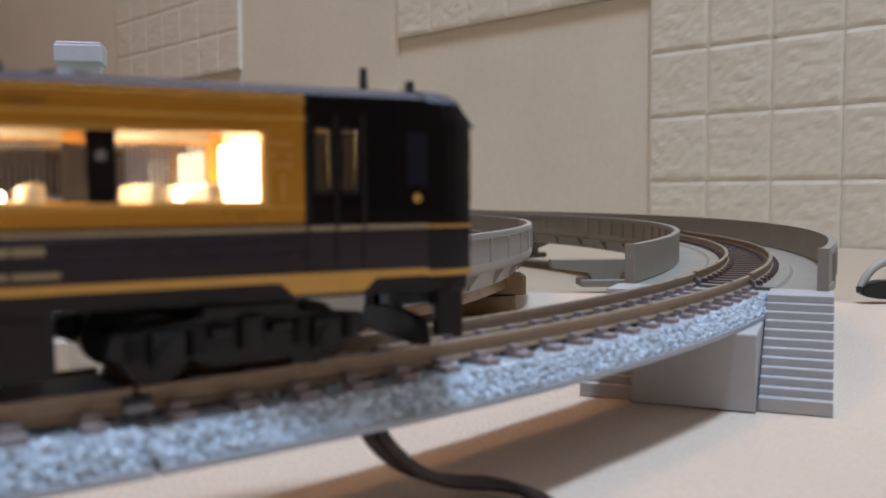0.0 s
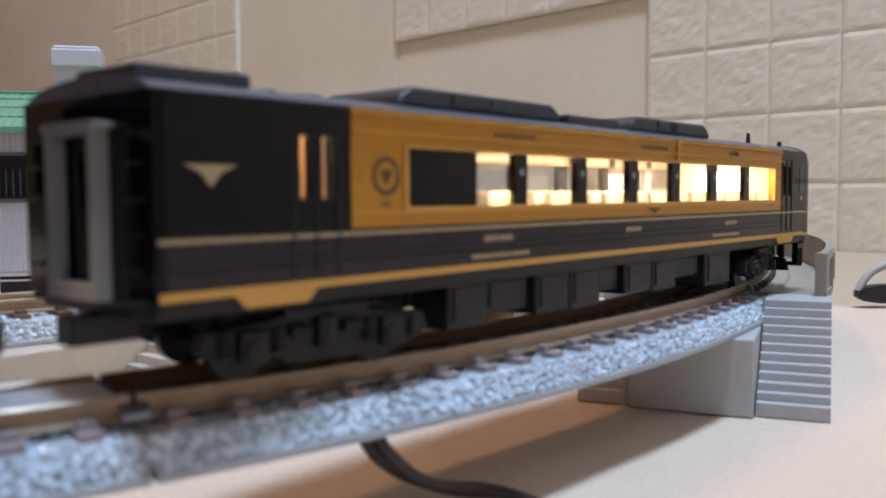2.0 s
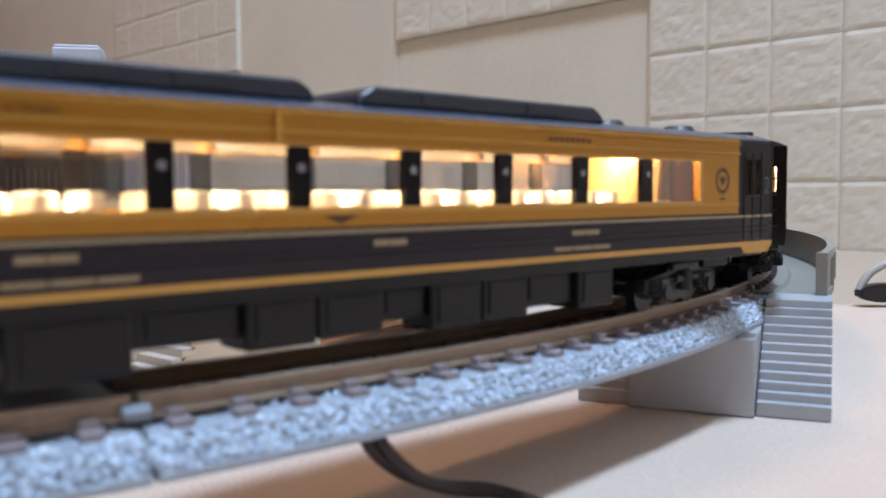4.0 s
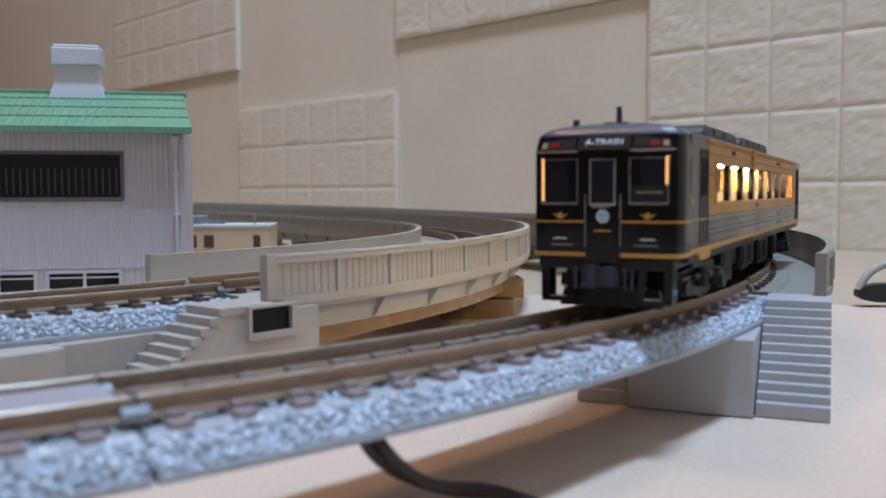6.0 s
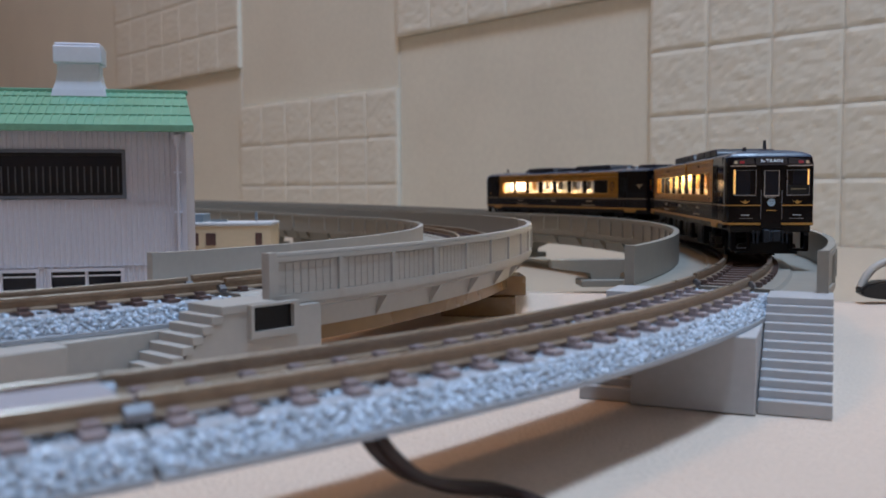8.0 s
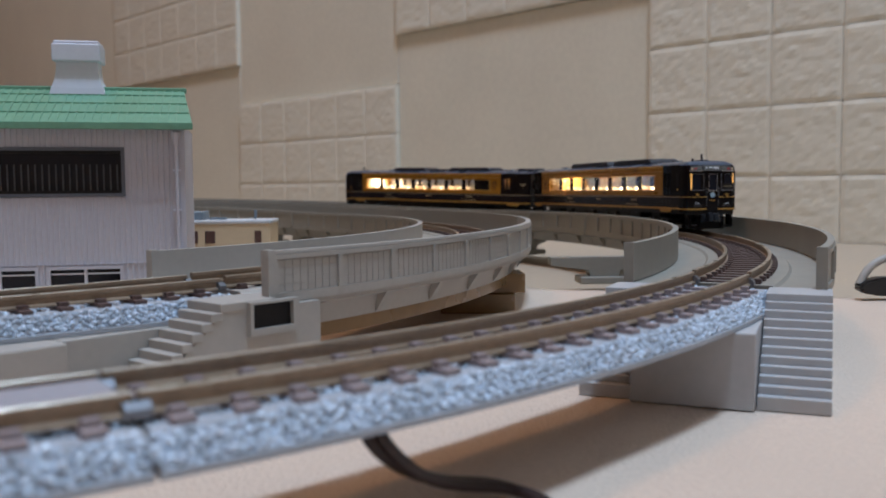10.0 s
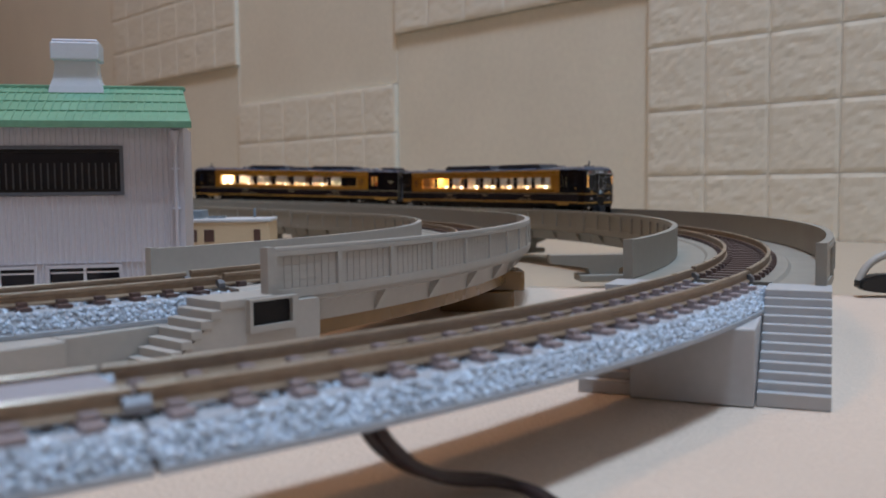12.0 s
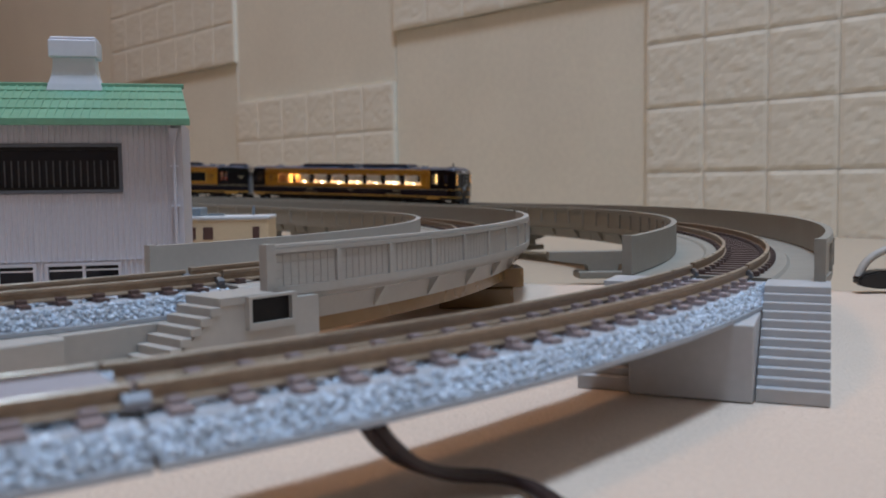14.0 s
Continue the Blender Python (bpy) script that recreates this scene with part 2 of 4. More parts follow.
def room():
    bm = bmesh.new()
    box(bm, -3.2, 2.2, -1.6, 3.6, -0.06, -0.0055)
    tagged(part("floor", bm, M_FLOOR), "smooth floor under the railway, viaduct shade in its tan colour", kind="structure")
    bm = bmesh.new()
    box(bm, -3.2, 2.2, -1.6, 3.6, 2.42, 2.5)
    tagged(part("ceiling", bm, M_PLASTER), "plain tan ceiling, unseen, toned to warm the bounce light", kind="structure")
    # tiled wall: the backing, with the tiles set on it
    bm = bmesh.new()
    box(bm, -2.8, 1.6, 0.004, 0.12, -0.0055, 2.42)
    ob = tagged(part("wall_north", bm, M_TILE_PLAIN), "cream wall faced with stone-textured square tiles", kind="structure")
    ob.matrix_world = WALL
    # unseen walls that close the room and return a little warm light
    for nm, b in (("wall_south", (-3.2, 2.2, -1.6, -1.5)), ("wall_west", (-3.2, -3.1, -1.5, 3.6)), ("wall_east", (2.1, 2.2, -1.5, 3.6))):
        bm = bmesh.new()
        if nm == "wall_south":
            plate(bm, (-3.2, 2.2), (-0.0055, 2.42), -1.6, -1.5, lambda u, v, w: (u, w, v), [(0.05, 0.75, 1.15, 1.85)])
        else:
            box(bm, *b, -0.0055, 2.42)
        tagged(part(nm, bm, M_PLASTER), "plain tan plaster wall, unseen, toned to warm the bounce light", kind="structure")


room()


# added patch for the cream part of the floor, with shade in its colour
def sheet():
    bm = bmesh.new()
    prism(bm, [(-0.55, 0.05), (0.66, 0.05), (0.66, 0.142), (-0.55, 1.375)], "z", -0.0056, -0.0038)
    tagged(part("cream_floor_patch", bm, M_SHADED_CREAM), "patch of cream floor beside the wall, viaduct shade in its colour", "floor sheet")


sheet()


# felt mat, with a slightly rumpled top
def felt():
    bm = bmesh.new()
    nx, ny = 150, 90
    grid = []
    for i in range(nx + 1):
        col = []
        for j in range(ny + 1):
            x = -0.75 + 1.5 * i / nx
            y1 = 0.295 - 0.30 * (x - 0.033)
            y = -0.35 + (y1 + 0.35) * j / ny
            z = 0.0007 * noise.noise(Vector((x * 14, y * 14, 0))) + 0.0003 * noise.noise(Vector((x * 60, y * 60, 3))) - 0.0009
            col.append(bm.verts.new((x, y, z)))
        grid.append(col)
    for i in range(nx):
        for j in range(ny):
            bm.faces.new((grid[i][j], grid[i + 1][j], grid[i + 1][j + 1], grid[i][j + 1]))
    r = bmesh.ops.extrude_face_region(bm, geom=bm.faces[:])
    for v in r["geom"]:
        if isinstance(v, bmesh.types.BMVert):
            v.co.z = -0.0054
    tagged(part("felt_mat", bm, M_MAT, smooth=True), "cream felt covered board lying on the floor", "mat")


felt()


# ---- track and viaducts ----
RAIL_PROF = [(-0.75, -2.0), (0.75, -2.0), (0.75, -1.75), (0.22, -1.5), (0.22, -0.75), (0.40, -0.6), (0.40, -0.06), (-0.40, -0.06), (-0.40, -0.6), (-0.22, -0.75), (-0.22, -1.5), (-0.75, -1.75)]


def rails(parent, cx, cy, r, a0, a1, z0):
    for g in (-4.9, 4.9):
        bm = bmesh.new()
        arc(bm, cx, cy, r, a0, a1, [((o + g) * MM, z0 + z * MM) for o, z in RAIL_PROF], 0.9)
        ob = part("rail", bm, M_RAIL, parent, "brown weathered rail")
        bm = bmesh.new()
        arc(bm, cx, cy, r, a0, a1, [((o + g) * MM, z0 + z * MM) for o, z in ((-0.38, -0.058), (0.38, -0.058), (0.31, 0), (-0.31, 0))], 0.9)
        part("running_surface", bm, M_RAILTOP, ob, "bright metal rail head")


def ties(parent, cx, cy, r, a0, a1, z0, half=8.0, material=None):
    pitch = math.degrees(5.4 * MM / r)
    bm = bmesh.new()
    box(bm, -half * MM, half * MM, -0.95 * MM, 0.95 * MM, -0.9 * MM, 0)
    for g in (-4.9, 4.9):
        for s in (-1, 1):
            box(bm, (g + s * 1.15 - 0.6) * MM, (g + s * 1.15 + 0.6) * MM, -0.7 * MM, 0.7 * MM, 0, 0.6 * MM)
    me = mesh_of("tie", bm, material or M_TIE)
    n = int(abs(a1 - a0) / pitch)
    for i in range(n):
        a = a0 + (i + 0.5) * pitch * (1 if a1 > a0 else -1)
        x, y = polar(cx, cy, r, a)
        ob = new("tie", me)
        ob.parent = parent
        ob.matrix_local = pose(x, y, z0 - 2.0 * MM + lift(r, a), 0, 0, a)


def stones(parent, cx, cy, r, a0, a1, z0, spots, seed):
    """Ballast grains on slopes of (offset from, z from, offset to, z to, spacing)."""
    rng = np.random.default_rng(seed)
    g = (1 + 5 ** 0.5) / 2
    base = np.array([(-1, g, 0), (1, g, 0), (-1, -g, 0), (1, -g, 0), (0, -1, g), (0, 1, g), (0, -1, -g), (0, 1, -g), (g, 0, -1), (g, 0, 1), (-g, 0, -1), (-g, 0, 1)]) / 1.9
    tri = np.array([(0, 11, 5), (0, 5, 1), (0, 1, 7), (0, 7, 10), (0, 10, 11), (1, 5, 9), (5, 11, 4), (11, 10, 2), (10, 7, 6), (7, 1, 8),
                    (3, 9, 4), (3, 4, 2), (3, 2, 6), (3, 6, 8), (3, 8, 9), (4, 9, 5), (2, 4, 11), (6, 2, 10), (8, 6, 7), (9, 8, 1)])
    vs, fs, k = [], [], 0
    for o0, q0, o1, q1, pitch in spots:
        rows = max(1, round(math.hypot(o1 - o0, q1 - q0) / pitch))
        cols = int(radians(abs(a1 - a0)) * (r + o0 * MM) / (pitch * MM))
        for i in range(rows):
            for j in range(cols):
                u = (i + 0.5 + rng.uniform(-0.42, 0.42)) / rows
                a = radians(a0 + (a1 - a0) * (j + 0.5 * (i % 2) + rng.uniform(-0.4, 0.4)) / cols)
                o, z = (o0 + (o1 - o0) * u) * MM, (q0 + (q1 - q0) * u) * MM
                size = rng.uniform(0.30, 0.50) * MM
                v = base * rng.uniform(0.86, 1.12, (12, 1)) * rng.uniform(0.8, 1.2, 3) * size
                v = v @ np.array(Euler(rng.uniform(0, 6.28, 3)).to_matrix())
                vs.append(v + np.array([cx + (r + o) * math.cos(a), cy + (r + o) * math.sin(a), z0 + z + rng.uniform(-0.15, 0.2) * MM]))
                fs.append(tri + k)
                k += 12
    me = bpy.data.meshes.new("ballast")
    me.from_pydata(np.concatenate(vs).tolist(), [], np.concatenate(fs).tolist())
    me.materials.append(M_STONE)
    ob = new("ballast", me)
    ob.parent = parent
    tagged(ob, "pale blue-grey granular ballast", kind="stuff")


BED = [(-10.2, -6.0), (10.2, -6.0), (10.2, -5.35), (9.7, -5.2), (8.5, -2.6), (-8.5, -2.6), (-9.7, -5.2), (-10.2, -5.35)]


def track_piece(cx, cy, r, a0, a1, z0, seed, dense=True):
    t = thing("track_piece", label="curved model track with grey ballast and brown rails", category="model track", group="ballasted track pieces")
    bm = bmesh.new()
    arc(bm, cx, cy, r, a0, a1, [(o * MM, z0 + z * MM) for o, z in BED])
    part("roadbed", bm, M_BED, t, "smooth grey plastic roadbed")
    rails(t, cx, cy, r, a0, a1, z0)
    ties(t, cx, cy, r, a0, a1, z0, 8.0, M_TIE_GREY if dense else M_TIE)
    d = 0.50 if dense else 0.6
    stones(t, cx, cy, r, a0, a1, z0, [(8.45, -2.75, 9.80, -5.25, d), (-8.45, -2.75, -9.75, -5.15, d * 1.3), (-6.4, -2.75, 6.4, -2.75, d * 2.2)], seed)
    # joiners at the rail ends
    for g in (-4.9, 4.9):
        for a in (a0, a1):
            bm = bmesh.new()
            arc(bm, cx, cy, r, a - 0.17, a + 0.17, [((g + o) * MM, z0 + z * MM) for o, z in ((-1.25, -2.0), (1.25, -2.0), (1.25, -1.3), (0.7, -0.7), (-0.7, -0.7), (-1.25, -1.3))], 0.3)
            part("rail_joiner", bm, M_STEEL, t, "nickel rail joiner")
    return t


def parapet(parent, cx, cy, r, off, face, a0, a1, z0, material, grid=0):
    """A wall on the deck's edge, ribbed on the face away from the track."""
    o0, o1 = (off, off + 1.2 * face)
    bm = bmesh.new()
    arc(bm, cx, cy, r, a0, a1, [(o * MM, z0 + z * MM) for o, z in ((o0, -2.4), (o1, -2.4), (o1, 4.3), (o1 + 0.25 * face, 4.5), (o1 + 0.2 * face, 5.0), (o0, 5.0))], 1.0)
    ob = part("parapet", bm, material, parent)
    pitch = math.degrees(13.2 * MM / r)
    n = int((a1 - a0) / pitch)
    bm = bmesh.new()
    for lo, hi in ((-3.4, -1.9), (3.6, 4.4)):
        arc(bm, cx, cy, r, a0, a1, [(o * MM, z0 + z * MM) for o, z in ((o1, lo), (o1 + 0.35 * face, lo), (o1 + 0.35 * face, hi), (o1, hi))], 1.0)
    part("edge_moulding", bm, material, ob)
    rib = math.degrees(0.45 * MM / r)
    bm = bmesh.new()
    arc(bm, cx, cy, r, -rib, rib, [(o * MM, z0 + z * MM) for o, z in ((o1, -1.9), (o1 + 0.55 * face, -1.9), (o1 + 0.55 * face, 3.6), (o1, 3.6))], 1)
    for v in bm.verts:
        v.co.x, v.co.y = v.co.x - cx, v.co.y - cy
    me = mesh_of("rib", bm, material)
    for i in range(n + 1):
        a = a0 + rib + (i * (a1 - a0 - 2 * rib) / max(1, n))
        k = new("rib", me)
        k.parent = ob
        k.matrix_local = pose(cx, cy, lift(r, a), 0, 0, a)
        if i < min(grid, n):
            gm = bmesh.new()
            for c in range(8):
                for q in range(4):
                    b0 = a + rib + (pitch - 2 * rib) * (c + 0.06) / 8
                    b1 = a + rib + (pitch - 2 * rib) * (c + 0.94) / 8
                    w0, w1 = -1.80 + q * 1.32, -1.80 + q * 1.32 + 1.20
                    arc(gm, cx, cy, r, b0, b1, [(o * MM, z0 + z * MM) for o, z in ((o1, w0), (o1 + 0.12 * face, w0), (o1 + 0.12 * face, w1), (o1, w1))], 1)
            part("lattice_panel", gm, material, ob, "moulded panel with a grid of small blocks")
    # end post
    bm = bmesh.new()
    w = math.degrees(0.9 * MM / r)
    arc(bm, cx, cy, r, a0 - w, a0 + w * 0.6, [(o * MM, z0 + z * MM) for o, z in ((o0 - 0.1 * face, -2.6), (o1 + 0.6 * face, -2.6), (o1 + 0.6 * face, 5.15), (o0 - 0.1 * face, 5.15))], 1)
    part("end_post", bm, material, ob)
    return ob


def viaduct(cx, cy, r, a0, a1, z0, half, material, grid=0, drop=0.0):
    t = thing("viaduct_section", label="curved grey plastic model viaduct with low parapets", category="model viaduct", group="viaduct sections")
    bm = bmesh.new()
    h = half
    arc(bm, cx, cy, r, a0, a1, [(o * MM, z0 + z * MM) for o, z in ((-h, -2.6), (-h, -4.2), (-h + 3, -5.0), (-h + 4, -8.6), (h - 4, -8.6), (h - 3, -5.0), (h, -4.2), (h, -2.6), (9.6, -2.6), (9.0, -2.1), (-9.0, -2.1), (-9.6, -2.6))])
    part("deck", bm, material, t)
    rails(t, cx, cy, r, a0, a1, z0 + 0.3 * MM)
    ties(t, cx, cy, r, a0, a1, z0 + 0.2 * MM, 6.6)
    parapet(t, cx, cy, r, h - 1.2, 1, a0, a1, z0, material, grid)
    parapet(t, cx, cy, r, -h + 1.2, -1, a0, a1, z0 - drop * MM, material)
    if grid:
        bm = bmesh.new()
        arc(bm, cx, cy, r, a0 + 1, a0 + 34, [(o * MM, z0 + z * MM) for o, z in ((-12, -8.5), (-12, -11.2), (13.2, -11.2), (13.2, -8.5))])
        part("lower_plate", bm, M_TAN, t, "glossy plate under the deck, train's amber light in its colour")
    # brackets under the deck's edges
    n = max(2, int((a1 - a0) / 4.5))
    for k in (-1, 1):
        bm = bmesh.new()
        arc(bm, 0, 0, r, 0, 0.35, [(o * MM, z0 + z * MM) for o, z in ((k * (h - 3.6), -8.4), (k * (h - 0.6), -4.0), (k * (h - 3.6), -4.0))], 1)
        me = mesh_of("bracket", bm, material)
        for i in range(n):
            ob = new("bracket", me)
            ob.parent = t
            a = a0 + (i + 0.5) * (a1 - a0) / n
            ob.matrix_local = pose(cx, cy, lift(r, a), 0, 0, a)
    return t


def pier(cx, cy, r, a, z0, material, cap=12):
    x, y = polar(cx, cy, r, a)
    t = thing("viaduct_pier", x, y, 0, a, label="grey plastic T-shaped viaduct pier", category="pier", group="viaduct piers")
    top = (z0 + lift(r, a)) / MM - 8.6
    bm = bmesh.new()
    prism(bm, [(o * MM, z * MM) for o, z in ((-5, 1.6), (5, 1.6), (5.5, top - 4.6), (cap, top - 2.8), (cap, top), (-cap, top), (-cap, top - 2.8), (-5.5, top - 4.6))], "y", -3.2 * MM, 3.2 * MM)
    part("column", bm, material, t)
    quick("footing", material, t, (-9, 9, -5.5, 5.5, -0.9, 1.6), bev=0.4)
    return t


def abutment(cx, cy, r, a, z0, half, material, warm):
    """The end block of a viaduct, with a flight of steps on either side that lead down beside the track."""
    x, y = polar(cx, cy, r, a)
    t = thing("viaduct_abutment", x, y, 0, a + (0 if warm else 6), label="plastic viaduct end block with steps on both sides", category="abutment", group="viaduct abutments")
    top = z0 / MM - 2.3
    # local x is outward, local y runs on along the viaduct
    bm = bmesh.new()
    box(bm, -10.3 * MM, (10.3 if warm else 8.3) * MM, -31 * MM, 9 * MM, -0.9 * MM, (top - 3.8) * MM, 0.25 * MM)
    part("core", bm, material, t)
    if warm:
        quick("ramp_block", material, t, (-12.8, 12.8, -46, -31.1, -0.9, top - 3.8), bev=0.3)
    n = 12
    for s in (-1, 1):
        rise, run, land = top / n, 1.72, 10.5
        x0, x1 = sorted((s * (10.5 if warm or s < 0 else 8.5), s * (half + (2.0 if warm else 1.3))))
        bm = bmesh.new()
        prism(bm, [(p * MM, q * MM) for p, q in ((-land - (n - 1) * run + 0.6, -0.9), (9, -0.9), (9, top - 1.3), (-land + 0.3, top - 1.3))], "x", (x0 + 0.12) * MM, (x1 - 0.12) * MM)
        stair = part("stair", bm, material, t, "flight of twelve moulded steps")
        for i in range(n):
            zt, y1 = top - i * rise, -land - (i - 1) * run
            bm = bmesh.new()
            box(bm, x0 * MM, x1 * MM, (y1 - run - 0.12) * MM, (y1 if i else -0.3) * MM, -0.9 * MM if i == n - 1 else max(-0.9, zt - rise) * MM, zt * MM, 0.1 * MM)
            part("step", bm, material, stair)
        # square duct under the parapet's end, and a small arch beside the steps; black sheets paint their shade
        if not warm:
            continue
        xo = s * (half + 2.0)
        bm = bmesh.new()
        plate(bm, (-6.0, 3.6), (top - 5.4, top - 0.2), xo - s * 0.4, xo + s * 1.0, lambda u, v, w: (w * MM, u * MM, v * MM), [(-5.4, 2.4, top - 4.4, top - 0.6)])
        duct = part("duct_frame", bm, material, t, "square opening under the parapet end")
        quick("duct_shade", M_UNDER, duct, (min(xo, xo + s * 0.15), max(xo, xo + s * 0.15), -5.4, 2.4, top - 4.4, top - 0.6), label="black sheet for the shade in the duct")
        bm = bmesh.new()
        pts = [(-18.4, 2.2)] + [(-16.7 + 1.7 * math.cos(radians(a)), 3.6 + 1.5 * math.sin(radians(a))) for a in range(180, -1, -20)] + [(-15.0, 2.2)]
        prism(bm, [(p * MM, q * MM) for p, q in pts], "x", (xo - s * 0.2) * MM, (xo + s * 0.05) * MM)
        part("arch_shade", bm, M_UNDER, t, "black arched sheet for the shade of a small opening")
    return t


Z1, Z2 = ZR, ZR + 0.0010
A1, A2 = -29.3, -41.0
H1 = 17.6


def layout():
    for k, (p, q) in enumerate(((-29.5, -53.55), (-53.65, -90.0), (-90.1, -126.0))):
        t = track_piece(CX, CY, R1, q, p, Z1, 11 + k)
        if k == 1:
            bm = bmesh.new()
            arc(bm, CX, CY, R1, q + 2, p - 0.1, [(o * MM, Z1 + z * MM) for o, z in ((-3.7, -2.3), (3.7, -2.3), (3.7, -0.5), (3.2, -0.3), (-3.2, -0.3), (-3.7, -0.5))])
            part("rerailer_plate", bm, M_PLATE, t, "smooth lilac-grey plate between the rails")
    viaduct(CX, CY, R1, -29.2, A3 - 0.1, Z1, H1, M_GREY)
    for p, q in ((A3 + 0.1, 60.6), (60.8, 105.6), (105.8, 150)):
        viaduct(EX, EY, R3, p, q, Z1, H1, M_GREY)
    for k, (p, q) in enumerate(((-41.2, -64.0), (-64.1, -100.0))):
        track_piece(DX, DY, R2, q, p, Z2, 21 + k, False)
    for p, q, g in ((-40.9, 4.0, 8), (4.2, 49, 0), (49.2, 94, 0), (94.2, 139, 0)):
        viaduct(DX, DY, R2, p, q, Z2, H1, M_WARMGREY if g else M_GREY, g, 1.3)
    abutment(CX, CY, R1, A1, Z1, H1, M_STAIR, False)
    abutment(DX, DY, R2, A2, Z2, H1, M_WARMGREY, True)
    pier(CX, CY, 0.252, 3, Z1, M_GREY, 19)
    for a in (34, 50, 75, 105, 135):
        pier(EX, EY, R3, a, Z1, M_GREY)
    for a in (-2, 25, 50, 80, 110):
        pier(DX, DY, R2, a, Z2, M_GREY)
    for a in (-75, -100, -124):
        pier_low(CX, CY, R1, a, Z1)
    for a in (-70, -97):
        pier_low(DX, DY, R2, a, Z2)


def pier_low(cx, cy, r, a, z0):
    x, y = polar(cx, cy, r, a)
    t = thing("track_support", x, y, 0, a, label="small grey plastic block holding up the track", category="track support", group="track supports")
    quick("block", M_STAIR, t, (-8, 8, -4, 4, -0.9, z0 / MM - 6.02), bev=0.4)


layout()


# ---- the train ----
CAR, GAP, BOGIE, KX = 139.0, 4.0, 48.0, 1.022


def strip(bm, x0, x1, z0, z1, side, y0=8.7, y1=9.7):
    lo, hi = sorted((side * y0, side * y1))
    box(bm, x0 * MM, x1 * MM, lo * MM, hi * MM, z0 * MM, z1 * MM)


def outline(u):
    """Half width along the car, drawn in at the cab's nose; u from the cab end."""
    return 9.7 - (0.9 * (1 - u / 3.0) ** 2 if u < 3 else 0)


def railcar(name, label, windows, panel, gold0, gold1, lead):
    """A model railcar, its cab end towards +x, its origin at rail height in the middle."""
    t = thing(name, label=label, category="model railcar", group="two-car model train")
    X = lambda u: (CAR / 2 - u) * KX
    END = CAR - (3.2 if lead else 0)      # inner end
    # floor pan and underframe
    quick("underframe", M_UNDER, t, (X(END - 0.6), X(2.5), -8.6, 8.6, 6.4, 8.2), bev=0.2)
    quick("interior_floor", M_WOODIN, t, (X(END - 1.2), X(3), -8.5, 8.5, 8.2, 9.6))
    for s in (1, -1):
        # black belt below the windows
        bm = bmesh.new()
        strip(bm, X(END - 0.2), X(5), 8.6, 12.1, s)
        ribs = []
        for z in (9.85, 10.55, 11.6):
            ribs.append(bmesh.new())
            prism(ribs[-1], [(s * p * MM, q * MM) for p, q in ((9.6, z), (9.86, z + 0.05), (9.86, z + 0.14), (9.6, z + 0.34))], "x", X(END - 0.2) * MM, X(gold0) * MM)
        belt = part("belt_panel", bm, M_BELT, t, "dark brown-black lower side")
        for rb in ribs:
            part("rib", rb, M_BELT, belt)
        bm = bmesh.new()
        strip(bm, X(END - 0.2), X(5), 7.95, 8.6, s, 8.7, 9.78)
        for u in (12.0, gold1 + (6 if lead else 2.9)):
            pts = [(X(u + 6.2), 8.0), (X(u + 5.0), 6.9), (X(u - 1.0), 6.9), (X(u - 2.2), 8.0)]
            prism(bm, [(p * MM, q * MM) for p, q in pts], "y", s * 8.9 * MM, s * 9.78 * MM)
        vb = bmesh.new()
        strip(vb, X(END - 0.3), X(5), 7.0, 7.95, s, 8.6, 9.55)
        part("valance", vb, M_UNDER, t)
        part("sill_line", bm, M_GOLDLINE, t, "gold painted sill line with dropped steps")
        bm = bmesh.new()
        strip(bm, X(END - 0.2), X(5), 12.1, 12.45, s, 8.7, 9.74)
        part("waist_line", bm, M_GREYLINE, t, "thin beige waist line")
        # gold side with openings
        w0, w1 = windows[0][0] - 0.5, max(windows[-1][1], panel[1] if panel else 0) + 0.5
        bm = bmesh.new()
        side = lambda u, v, w: (u * MM, s * w * MM, v * MM)
        plate(bm, (X(gold1), X(gold0)), (12.45, 23.2), 8.7, 9.7, side, [(X(w1 - 0.5), X(w0 + 0.5), 14.5, 19.9)])
        gp = part("gold_side", bm, M_GOLD, t, "gold painted window side")
        bm = bmesh.new()
        for z0, z1, d in ((22.66, 22.90, 0.36), (22.28, 22.56, 0.42), (21.0, 21.34, 0.45)):
            pts = [(9.6, z0), (9.7 + d * 0.8, z0 + 0.08), (9.7 + d, z0 + 0.3 * (z1 - z0)), (9.7 + d * 0.45, z0 + 0.75 * (z1 - z0)), (9.6, z1)]
            prism(bm, [(s * p * MM, q * MM) for p, q in pts], "x", X(gold1) * MM, X(gold0) * MM)
        strip(bm, X(gold1), X(gold0), 13.9, 14.15, s, 9.6, 9.9)
        part("moulding", bm, M_GOLDRIB, gp)
        bm = bmesh.new()
        strip(bm, X(gold1), X(gold0), 12.47, 12.72, s, 9.6, 9.76)
        part("lower_trim", bm, M_BELT, gp, "thin dark line under the gold")
        bm = bmesh.new()
        for z0, z1 in ((19.0, 19.25), (17.3, 17.55)):
            strip(bm, X(18.6), X(17.0), z0, z1, s, 9.6, 9.86)
        for u, z in ((17.0, 18.2), (18.4, 18.2)):
            strip(bm, X(u + 0.3), X(u), z - 0.2, z + 0.2, s, 9.6, 9.9)
        strip(bm, X(17.9), X(17.7), 14.6, 16.6, s, 9.6, 9.82)
        part("grab_irons", bm, M_GOLDLINE, gp)
        # frame round the window band
        bm = bmesh.new()
